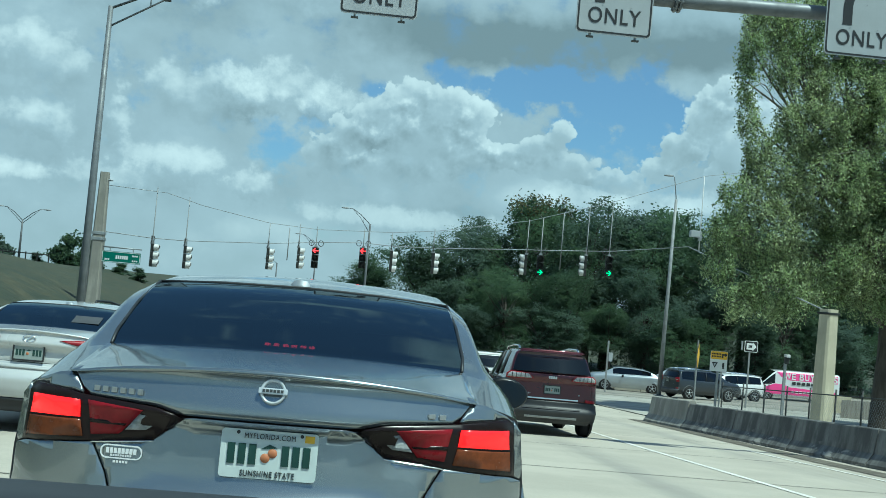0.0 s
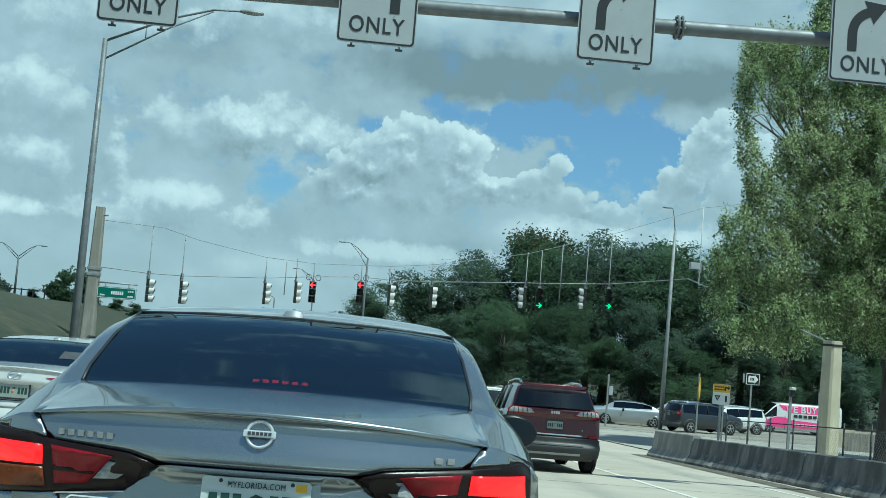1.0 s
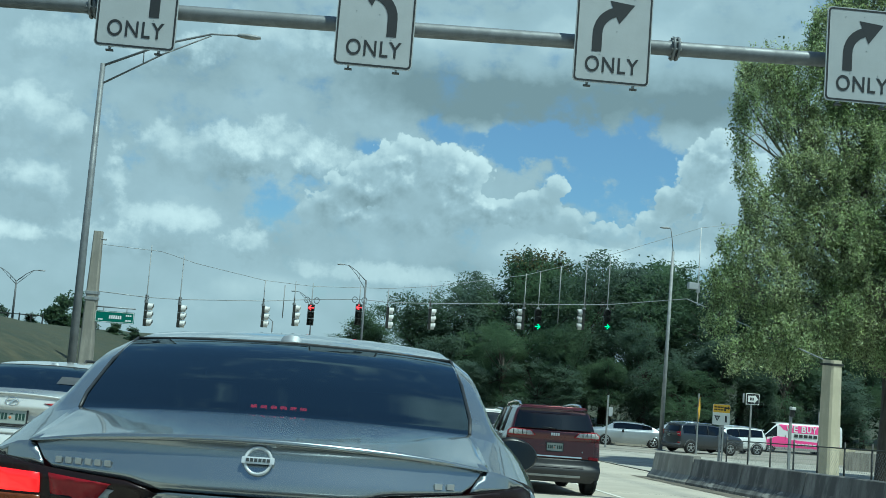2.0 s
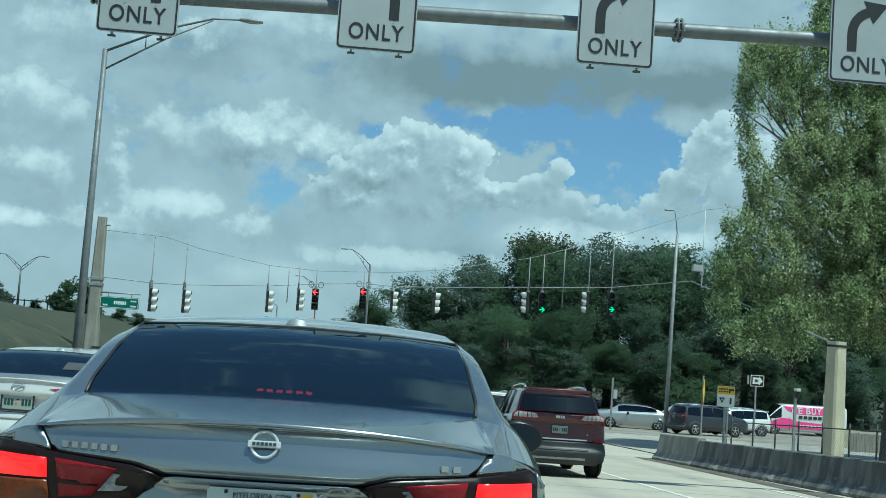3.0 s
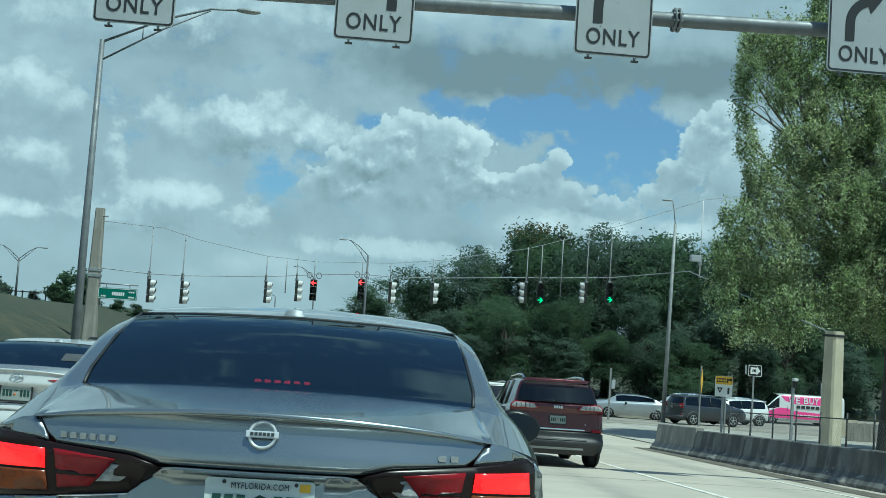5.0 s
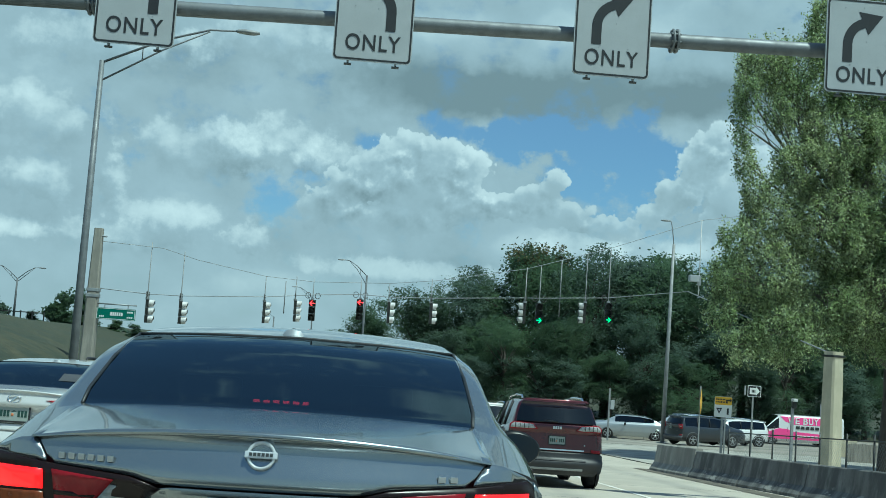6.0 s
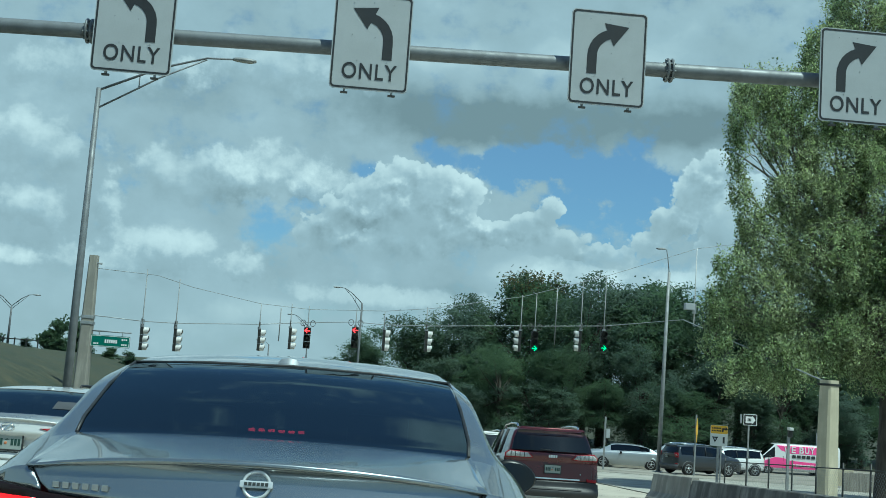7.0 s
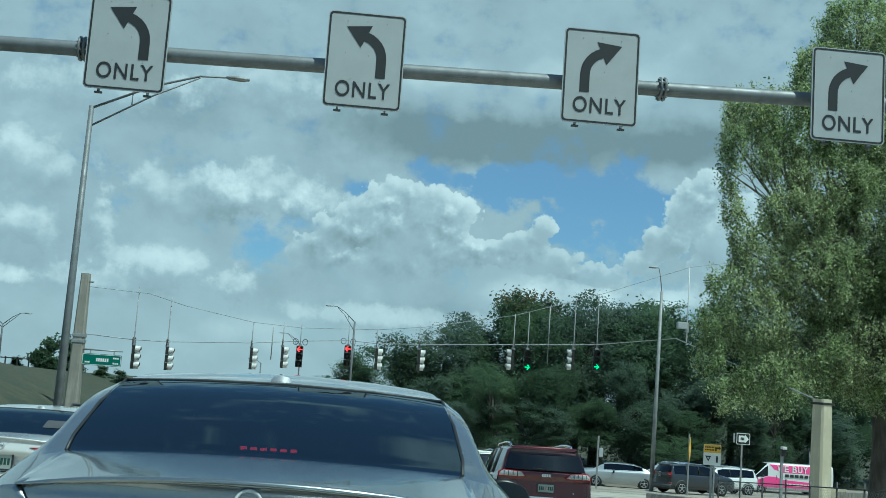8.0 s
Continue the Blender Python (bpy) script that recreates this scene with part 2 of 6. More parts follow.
M = dict(
    gloss_black=surface("gloss_black_plastic", (0.008, 0.009, 0.01), 0.35, vary=0.1, spec=0.25),
    road=road_concrete(),
    asphalt=surface("asphalt", (0.31, 0.285, 0.24), 0.9, vary=0.3, scale=0.4, bump=0.004, grain=60),
    pavement=surface("pavement_concrete", (0.4, 0.38, 0.33), 0.9, vary=0.25, scale=0.6, bump=0.003, grain=40),
    grass=surface("grass_ground", (0.03, 0.04, 0.022), 0.95, vary=0.6, scale=0.7, bump=0.12, grain=3.2, second=(0.068, 0.066, 0.036)),
    barrier=scraped(stained_concrete("barrier_concrete", (0.25, 0.245, 0.23), (0.06, 0.06, 0.058))),
    pole_concrete=stained_concrete("pole_concrete", (0.33, 0.315, 0.27), (0.22, 0.21, 0.185), (3, 3, 0.3)),
    seam=surface("joint_sealant", (0.09, 0.09, 0.085), 0.9),
    line=surface("line_paint", (0.78, 0.745, 0.67), 0.7, vary=0.22, scale=4, grain=80),
    steel=surface("galvanised_steel", (0.12, 0.128, 0.134), 0.6, 0.2, 0.2, 6, grain=60),
    pale_steel=surface("pale_steel", (0.29, 0.3, 0.3), 0.6, 0.2, 0.2, 4, grain=60),
    cream_concrete=stained_concrete("cream_concrete", (0.56, 0.51, 0.37), (0.42, 0.38, 0.28), (3, 3, 0.3)),
    dull_steel=surface("weathered_steel", (0.32, 0.34, 0.35), 0.6, 0.4, 0.2, 4, grain=60),
    cable=surface("steel_cable", (0.1, 0.1, 0.1), 0.6, 0.3),
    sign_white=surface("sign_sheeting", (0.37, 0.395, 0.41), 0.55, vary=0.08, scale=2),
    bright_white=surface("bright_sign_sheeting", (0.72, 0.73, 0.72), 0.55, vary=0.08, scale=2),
    lamp_steel=surface("lamp_pole_steel", (0.185, 0.198, 0.208), 0.55, 0.25, 0.2, 5, grain=60),
    sign_black=surface("sign_black", (0.02, 0.022, 0.025), 0.5),
    sign_green=surface("sign_green", (0.008, 0.14, 0.1), 0.5, vary=0.1),
    sign_yellow=surface("sign_yellow", (0.75, 0.45, 0.03), 0.5, vary=0.1),
    sign_red=surface("sign_red", (0.5, 0.02, 0.02), 0.5),
    housing=surface("signal_housing", (0.02, 0.022, 0.02), 0.55),
    visor=surface("signal_visor", (0.6, 0.6, 0.585), 0.5, vary=0.15, scale=8),
    lens_off=surface("signal_lens_unlit", (0.05, 0.055, 0.05), 0.3),
    lens_red=glowing("signal_red", (1.0, 0.04, 0.05), 3.0),
    lens_green=glowing("signal_green", (0.04, 0.85, 0.3), 1.5),
    bark=surface("bark", (0.085, 0.072, 0.058), 0.95, vary=0.4, scale=6, bump=0.02, grain=20, stretch=(1, 1, 0.3)),
    pale_bark=surface("pale_bark", (0.23, 0.215, 0.18), 0.95, vary=0.4, scale=6, bump=0.02, grain=20, stretch=(1, 1, 0.3)),
    leaf_oak=leafy("oak_leaf", (0.09, 0.132, 0.106), (0.122, 0.166, 0.13), 0.14),
    leaf_dark=leafy("dense_leaf", (0.082, 0.12, 0.097), (0.112, 0.153, 0.12), 0.14),
    leaf_near=leafy("laurel_leaf", (0.255, 0.305, 0.18), (0.355, 0.385, 0.26), 0.7),
    leaf_dry=leafy("dry_leaf", (0.09, 0.09, 0.05), (0.12, 0.11, 0.06)),
    grey_paint=surface("grey_metallic_paint", (0.265, 0.292, 0.302), 0.25, 0.8, 0.03, 1.5, grain=8, coat=1.0),
    white_paint=surface("white_car_paint", (0.66, 0.67, 0.66), 0.35, 0.0, 0.04, 1.5, grain=400, coat=1.0),
    # white car paint greyed, putting the sedan's shadowed rear into the colour
    shaded_white_paint=surface("shaded_white_car_paint", (0.52, 0.53, 0.52), 0.3, 0.1, 0.04, 1.5, grain=400, coat=1.0),
    silver_paint=surface("silver_car_paint", (0.42, 0.45, 0.47), 0.35, 0.6, 0.06, 1.5, grain=600, coat=1.0),
    dark_paint=surface("charcoal_car_paint", (0.03, 0.034, 0.04), 0.35, 0.4, 0.06, 1.5, grain=600, coat=1.0),
    slate_paint=surface("slate_car_paint", (0.045, 0.05, 0.053), 0.38, 0.6, 0.06, 1.5, grain=600, coat=0.6),
    red_paint=surface("red_car_paint", (0.065, 0.004, 0.007), 0.3, 0.5, 0.06, 1.5, grain=600, coat=1.0),
    pink_paint=surface("pink_vinyl", (0.8, 0.06, 0.28), 0.45, 0.0, 0.05, 1.5, coat=0.5),
    glass=tinted_glass("tinted_glass", (0.03, 0.035, 0.045)),
    # gloss coloured blue and index raised to deepen the reflected sky
    rear_blue_gloss=tinted_glass("blue_gloss_rear_glass", (0.03, 0.037, 0.05), 1.78, (0.72, 0.88, 1.0)),
    plastic=surface("black_plastic", (0.022, 0.023, 0.025), 0.5, vary=0.2, grain=120),
    grey_plastic=surface("grey_plastic", (0.07, 0.073, 0.078), 0.6, vary=0.2, grain=120),
    rubber=surface("tyre_rubber", (0.018, 0.018, 0.018), 0.85, vary=0.3, bump=0.002),
    alloy=surface("alloy_rim", (0.5, 0.51, 0.52), 0.3, 0.9, 0.1),
    chrome=surface("chrome", (0.75, 0.77, 0.78), 0.12, 1.0, 0.05),
    lamp_dark=surface("smoked_lamp_housing", (0.014, 0.008, 0.008), 0.25, spec=0.25),
    lamp_red=surface("red_lamp_lens", (0.24, 0.006, 0.014), 0.3, vary=0.15, scale=20, spec=0.3),
    lamp_lit=glowing("lit_brake_lamp", (1.0, 0.006, 0.012), 1.2, (0.4, 0.006, 0.01)),
    lamp_dim=glowing("lit_brake_strip", (1.0, 0.04, 0.07), 7.0, (0.4, 0.02, 0.03)),
    lamp_amber=surface("amber_lamp_lens", (0.17, 0.045, 0.014), 0.25, vary=0.3, scale=30, spec=0.3),
    lamp_clear=surface("clear_lamp_lens", (0.4, 0.41, 0.4), 0.15, vary=0.4, scale=40, coat=1.0),
    plate=surface("plate_face", (0.58, 0.64, 0.62), 0.4, vary=0.06),
    plate_dull=surface("dull_plate_face", (0.3, 0.34, 0.32), 0.45, vary=0.1),
    ink_green=surface("plate_green_ink", (0.015, 0.055, 0.045), 0.5),
    ink_orange=surface("plate_orange_ink", (0.5, 0.19, 0.08), 0.5),
    ink_dark=surface("dark_ink", (0.03, 0.035, 0.035), 0.5),
    badge=surface("badge_silver", (0.62, 0.64, 0.65), 0.25, 0.35, 0.05),
    grey_board=surface("weathered_board", (0.27, 0.255, 0.225), 0.85, vary=0.35, scale=4, bump=0.004, grain=60, stretch=(3, 3, 0.3)),
    lettering=surface("white_lettering", (0.75, 0.75, 0.75), 0.5, vary=0.05),
)


# ---- mesh tools ----
def mesh_of(name, verts, faces, mat, smooth=False):
    me = bpy.data.meshes.new(name)
    me.from_pydata([tuple(v) for v in verts], [], faces)
    me.materials.append(mat)
    if smooth:
        me.polygons.foreach_set("use_smooth", [True] * len(me.polygons))
    return me


def part(name, bm, material, parent=None, label="", smooth=False):
    """Links a bmesh, or a mesh, as one object under its parent."""
    if isinstance(bm, bpy.types.Mesh):
        me = bm
    else:
        me = bpy.data.meshes.new(name)
        bm.normal_update()
        bm.to_mesh(me)
        bm.free()
        me.materials.append(material)
        if smooth:
            me.polygons.foreach_set("use_smooth", [True] * len(me.polygons))
    ob = new(name, me)
    ob.parent = parent
    return tagged(ob, label)


def thing(name, m, label, category, group=""):
    ob = new(name)
    ob.matrix_basis = m
    return tagged(ob, label, category, group)


def box_bm(size, at=(0, 0, 0), bevel=0.0, turn=None):
    bm = bmesh.new()
    bmesh.ops.create_cube(bm, size=1.0)
    bmesh.ops.scale(bm, vec=size, verts=bm.verts)
    if bevel:
        bmesh.ops.bevel(bm, geom=bm.edges[:], offset=bevel, segments=2, affect="EDGES", profile=0.7)
    if turn is not None:
        bmesh.ops.transform(bm, matrix=turn, verts=bm.verts)
    bmesh.ops.translate(bm, vec=at, verts=bm.verts)
    return bm


def tube_mesh(name, pts, radii, mat, sides=8, closed=True):
    """A round bar along the points, with a radius at each."""
    pts = [Vector(p) for p in pts]
    verts, faces = [], []
    for i, p in enumerate(pts):
        d = (pts[min(i + 1, len(pts) - 1)] - pts[max(i - 1, 0)]).normalized()
        a = d.cross(Vector((0, 0, 1)) if abs(d.z) < 0.9 else Vector((1, 0, 0))).normalized()
        b = d.cross(a)
        for k in range(sides):
            w = 2 * math.pi * k / sides
            verts.append(p + (a * math.cos(w) + b * math.sin(w)) * radii[i])
    for i in range(len(pts) - 1):
        for k in range(sides):
            q = (k + 1) % sides
            faces.append((i * sides + k, i * sides + q, (i + 1) * sides + q, (i + 1) * sides + k))
    if closed:
        faces += [tuple(range(sides))[::-1], tuple((len(pts) - 1) * sides + k for k in range(sides))]
    me = mesh_of(name, verts, faces, mat, True)
    return me


def lathe(name, profile, mat, sides=24, axis="x", caps=True):
    """Turns a profile of (radius, along) round an axis."""
    verts, faces = [], []
    for r, a in profile:
        for k in range(sides):
            w = 2 * math.pi * k / sides
            c, s = r * math.cos(w), r * math.sin(w)
            verts.append({"x": (a, c, s), "y": (c, a, s), "z": (c, s, a)}[axis])
    for i in range(len(profile) - 1):
        for k in range(sides):
            q = (k + 1) % sides
            faces.append((i * sides + k, i * sides + q, (i + 1) * sides + q, (i + 1) * sides + k))
    if caps:
        faces += [tuple(range(sides)), tuple((len(profile) - 1) * sides + k for k in range(sides))]
    me = mesh_of(name, verts, faces, mat)
    me.polygons.foreach_set("use_smooth", [len(p.vertices) == 4 for p in me.polygons])
    return me


def outline_bm(outline, lift, depth=0.01, step=0.06, closed=False):
    """A flat outline (a, b) cut into a fine net and laid on a form: lift(a, b, d) gives the place, d metres proud of it."""
    bm = bmesh.new()
    f = bm.faces.new([bm.verts.new((a, b, 0)) for a, b in outline])
    bmesh.ops.triangulate(bm, faces=[f])
    for axis in (0, 1):
        low, high = min(o[axis] for o in outline), max(o[axis] for o in outline)
        for i in range(math.floor(low / step) + 1, math.ceil(high / step)):
            co, no = [0, 0, 0], [0, 0, 0]
            co[axis], no[axis] = i * step, 1
            bmesh.ops.bisect_plane(bm, geom=bm.verts[:] + bm.edges[:] + bm.faces[:], dist=1e-5, plane_co=co, plane_no=no)
    bmesh.ops.triangulate(bm, faces=[f for f in bm.faces if len(f.verts) > 4])
    rim = [e for e in bm.edges if e.is_boundary]
    ring = bmesh.ops.extrude_edge_only(bm, edges=rim)["geom"]
    low = {v for v in ring if isinstance(v, bmesh.types.BMVert)}
    for v in bm.verts:
        v.co = Vector(lift(v.co.x, v.co.y, -0.012 if v in low else depth))
    bmesh.ops.recalc_face_normals(bm, faces=bm.faces)
    bm.normal_update()
    a, b = outline[0]
    out = Vector(lift(a, b, 1.0)) - Vector(lift(a, b, 0.0))
    if sum(f.normal.dot(out) * f.calc_area() for f in bm.faces) < 0:
        bmesh.ops.reverse_faces(bm, faces=bm.faces)
    return bm


def letters_mesh(text, width, height, mat, depth=0.004, heavy=0.0):
    """Letters in the xz plane, centred, reading from -y."""
    cu = bpy.data.curves.new("letters", "FONT")
    cu.body, cu.extrude, cu.offset, cu.space_character = text, 0.02, heavy, 1.12
    tmp = bpy.data.objects.new("letters", cu)
    me = bpy.data.meshes.new_from_object(tmp)
    bpy.data.objects.remove(tmp)
    co = np.array([v.co[:] for v in me.vertices])
    lo, hi = co.min(0), co.max(0)
    co = (co - (lo + hi) / 2) / np.maximum(hi - lo, 1e-6)
    for v, c in zip(me.vertices, co):
        v.co = (c[0] * width, -c[2] * depth, c[1] * height)
    me.materials.clear()
    me.materials.append(mat)
    return me


def bars_bm(count, width, height, depth=0.004, gap=0.25):
    """Plain bars in the xz plane that stand for writing."""
    bm = bmesh.new()
    w = width / count
    for i in range(count):
        x = -width / 2 + (i + 0.5) * w
        r = bmesh.ops.create_cube(bm, size=1.0)["verts"]
        bmesh.ops.scale(bm, vec=(w * (1 - gap), depth, height), verts=r)
        bmesh.ops.translate(bm, vec=(x, 0, 0), verts=r)
    return bm


# ---- ground ----
GY = [-60, -10, 0, 4, 8, 18, 30, 45, 80, 100, 5000]
GZ = [2.2, 0.35, 0, -0.14, -0.32, -0.95, -1.65, -2.45, -4.0, -4.2, -4.2]


def ground_z(y):
    return float(np.interp(y, GY, GZ))


def bank_z(x, y):
    """The grass bank beside the ramp."""
    d = max(0.0, -9.0 - x)
    rise = 2.5 * (1 - math.exp(-d / 3)) + 0.2 * min(d, 14)
    return rise * min(1, max(0, (y - 5) / 20)) * min(1, max(0, (135 - y) / 30))


def sheet(name, xs, ys, mat, lift=0.0, bank=False, label="", category=""):
    verts = [(x, y, ground_z(y) + lift + (bank_z(x, y) if bank else 0)) for y in ys for x in xs]
    n = len(xs)
    faces = [(j * n + i, j * n + i + 1, (j + 1) * n + i + 1, (j + 1) * n + i) for j in range(len(ys) - 1) for i in range(n - 1)]
    ob = new(name, mesh_of(name, verts, faces, mat, True))
    return tagged(ob, label, category, kind="structure")


fine_y = [-60, -40, -20, -10, -5] + list(range(0, 60, 2)) + list(range(60, 150, 4)) + [160, 200, 300, 600, 1500, 4000]
sheet("ground", [-4000, -800, -200, -90, -60] + [-50 + 1.5 * i for i in range(29)] + [-5, 0, 9, 20, 60, 200, 800, 4000], fine_y, M["grass"], 0, True, "dry mown grass ground beside the ramp", "ground")
sheet("road", [-6.0, -4, -2, 0, 2, 4, 6, 8.0, 9.2], [-40, -10, -5] + list(range(0, 58, 2)), M["road"], 0.03, False, "pale worn concrete exit ramp running downhill", "road")
sheet("cross_street", [-150, -80, -60, -40, -20, 0, 20, 40, 60, 150], [57.0, 60, 64, 68, 72, 76, 80, 84, 88, 92], M["asphalt"], 0.035, False, "pale worn cross street at the foot of the ramp", "road")
sheet("side_pavement", [9.4, 12, 16, 20, 26, 34, 50], list(range(18, 57, 2)) + [56.9], M["pavement"], 0.03, False, "pale concrete side lane behind the barrier", "pavement")


def strip(name, x, w, y0, y1, mat, lift, label, x1=None):
    ys = list(np.arange(y0, y1, 1.0)) + [y1]
    x1 = x if x1 is None else x1
    verts, faces = [], []
    for i, y in enumerate(ys):
        cx = x + (x1 - x) * (y - y0) / (y1 - y0)
        verts += [(cx - w / 2, y, ground_z(y) + lift), (cx + w / 2, y, ground_z(y) + lift)]
        if i:
            faces.append((2 * i - 2, 2 * i - 1, 2 * i + 1, 2 * i))
    return tagged(new(name, mesh_of(name, verts, faces, mat)), label, "road marking", kind="structure")


strip("edge_line", 5.0, 0.10, 3, 32, M["line"], 0.036, "worn white edge line on the concrete ramp", 4.75)
strip("edge_line", 4.75, 0.10, 32, 46, M["line"], 0.036, "worn white edge line curving away", 6.6)
strip("edge_line", -5.6, 0.13, 3, 50, M["line"], 0.036, "worn white edge line on the concrete ramp")
for y0 in range(-2, 34, 12):
    strip("lane_line", 1.55, 0.12, y0, y0 + 3, M["line"], 0.036, "short white lane dash on the concrete ramp")
    strip("lane_line", -1.95, 0.12, y0, y0 + 3, M["line"], 0.036, "short white lane dash on the concrete ramp")
for i in range(12):
    y0 = 3.4 + 4.6 * i
    ob = sheet("pavement_joint", [-6.0, 0, 5, 9.2], [y0, y0 + 0.03], M["seam"], 0.034, False, "dark sealed joint across the concrete ramp", "road joint")
strip("edge_line", 7.62, 0.09, 4, 20, M["line"], 0.036, "faded white line beside the barrier", 7.3)
strip("gutter_dirt", 8.0, 0.5, 6, 31, surface("gutter_dirt", (0.16, 0.14, 0.11), 0.95, vary=0.4, scale=3), 0.038, "brown dirt along the barrier's foot")

# median kerb at the cross street
kerb = thing("median_kerb", pose(0, 0, 0), "low pale concrete median kerb in the cross street", "kerb")
for i in range(9):
    x0 = 6.0 + 2.0 * i
    part("kerb_stone", box_bm((1.97, 0.5, 0.3), (x0 + 1, 70.0, ground_z(70) + 0.08), 0.03), M["pavement"], kerb)


# ---- concrete barrier ----
def jersey_bm(length, h=0.66):
    prof = [(-0.30, 0), (-0.30, 0.07), (-0.17, 0.24), (-0.09, h - 0.02), (-0.07, h), (0.07, h), (0.09, h - 0.02), (0.17, 0.24), (0.30, 0.07), (0.30, 0)]
    bm = bmesh.new()
    n = 8
    rows = [[bm.verts.new((x + random.uniform(-0.004, 0.004), length * k / n, z)) for x, z in prof] for k in range(n + 1)]
    for a, b in zip(rows, rows[1:]):
        for i in range(len(prof) - 1):
            bm.faces.new((a[i], a[i + 1], b[i + 1], b[i]))
    bm.faces.new(rows[0])
    bm.faces.new(rows[-1][::-1])
    bmesh.ops.recalc_face_normals(bm, faces=bm.faces)
    return bm


light_barrier = stained_concrete("new_barrier_concrete", (0.42, 0.4, 0.35), (0.2, 0.19, 0.17))
for i in range(9):
    y1 = 30.6 - 3.2 * i
    y0 = y1 - 3.17
    x0, x1 = 8.42 + (30 - y0) * 0.035, 8.42 + (30 - y1) * 0.035
    m = Matrix.Translation((x0, y0, ground_z(y0) + 0.02)) @ Matrix.Rotation(math.atan2(x0 - x1, 3.17), 4, "Z") @ Matrix.Rotation(math.atan2(ground_z(y1) - ground_z(y0), 3.17), 4, "X")
    ob = part("concrete_barrier", jersey_bm(3.17, 0.72 if i == 0 else 0.66), light_barrier if i == 0 else M["barrier"], None,
              "pale end block of a concrete barrier" if i == 0 else "dark-stained concrete barrier block beside the ramp")
    ob.matrix_basis = m
    tagged(ob, category="barrier", group="barrier along the ramp")


# ---- overhead sign bridge ----
def rounded(w, h, r, n=5):
    pts = []
    for cx, cz, a0 in ((w / 2 - r, h / 2 - r, 0), (-w / 2 + r, h / 2 - r, 90), (-w / 2 + r, -h / 2 + r, 180), (w / 2 - r, -h / 2 + r, 270)):
        pts += [(cx + r * math.cos(radians(a0 + 90 * k / n)), cz + r * math.sin(radians(a0 + 90 * k / n))) for k in range(n + 1)]
    return pts


def plate_bm(outline, depth, y=0.0):
    """A plate of an outline in the xz plane."""
    bm = bmesh.new()
    f = bm.faces.new([bm.verts.new((x, y, z)) for x, z in outline])
    g = bmesh.ops.extrude_face_region(bm, geom=[f])["geom"]
    bmesh.ops.translate(bm, vec=(0, depth, 0), verts=[v for v in g if isinstance(v, bmesh.types.BMVert)])
    bmesh.ops.recalc_face_normals(bm, faces=bm.faces)
    return bm


def ring_bm(outer, inner, depth, y):
    bm = bmesh.new()
    rows = [[bm.verts.new((x, yy, z)) for x, z in o] for o in (outer, inner) for yy in (y, y + depth)]
    n = len(outer)
    for a, b in ((0, 2), (0, 1), (2, 3), (1, 3)):
        for i in range(n):
            j = (i + 1) % n
            bm.faces.new((rows[a][i], rows[a][j], rows[b][j], rows[b][i]))
    bmesh.ops.recalc_face_normals(bm, faces=bm.faces)
    return bm


def turn_arrow(side):
    """A bent arrow: a shaft that rises and turns to the side."""
    cx, cz, r, t = -0.11, 0.03, 0.36, 0.15
    mid = [(cx + r, -0.26)] + [(cx + r * math.cos(radians(a)), cz + r * math.sin(radians(a))) for a in range(0, 75, 12)]
    out, inn = [], []
    for i, p in enumerate(mid):
        q0, q1 = mid[max(i - 1, 0)], mid[min(i + 1, len(mid) - 1)]
        d = Vector((q1[0] - q0[0], q1[1] - q0[1])).normalized()
        nrm = Vector((-d.y, d.x)) * t / 2
        out.append((p[0] - nrm.x, p[1] - nrm.y))
        inn.append((p[0] + nrm.x, p[1] + nrm.y))
    end = Vector(mid[-1])
    d = (Vector(mid[-1]) - Vector(mid[-2])).normalized()
    nrm = Vector((-d.y, d.x))
    head = [end - nrm * 0.195, end + d * 0.34, end + nrm * 0.195]
    pts = out + [(h.x, h.y) for h in head] + inn[::-1]
    return [(x * (-1 if side > 0 else 1), z) for x, z in pts]


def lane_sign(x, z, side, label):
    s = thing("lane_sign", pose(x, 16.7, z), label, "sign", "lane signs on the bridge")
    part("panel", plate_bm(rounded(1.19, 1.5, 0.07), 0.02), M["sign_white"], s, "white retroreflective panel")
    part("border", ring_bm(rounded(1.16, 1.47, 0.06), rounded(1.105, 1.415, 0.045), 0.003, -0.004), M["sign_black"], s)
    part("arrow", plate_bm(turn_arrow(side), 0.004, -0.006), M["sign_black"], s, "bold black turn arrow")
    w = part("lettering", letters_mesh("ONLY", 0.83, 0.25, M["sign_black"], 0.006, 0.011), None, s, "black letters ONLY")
    w.location = (0.0, -0.004, -0.46)
    for dx in (-0.36, 0.36):
        part("bracket", box_bm((0.03, 0.06, 1.52), (dx, 0.05, -0.02)), M["dull_steel"], s)
        part("bracket_foot", box_bm((0.11, 0.05, 0.025), (dx, 0.04, -0.80)), M["housing"], s)
    for bx, bz in ((-0.3, 0.6), (0.0, 0.62), (0.3, 0.6), (-0.3, 0.1), (0.05, 0.08), (-0.2, -0.3), (0.25, -0.3)):
        part("rivet", lathe("rivet", [(0.008, -0.006), (0.008, 0.0)], M["dull_steel"], 8, "y"), None, s).location = (bx, 0, bz)
    return s


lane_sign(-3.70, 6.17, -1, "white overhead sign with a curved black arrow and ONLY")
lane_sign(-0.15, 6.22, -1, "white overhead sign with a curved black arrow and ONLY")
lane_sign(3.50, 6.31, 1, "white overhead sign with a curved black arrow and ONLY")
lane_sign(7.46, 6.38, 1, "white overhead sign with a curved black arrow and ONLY")

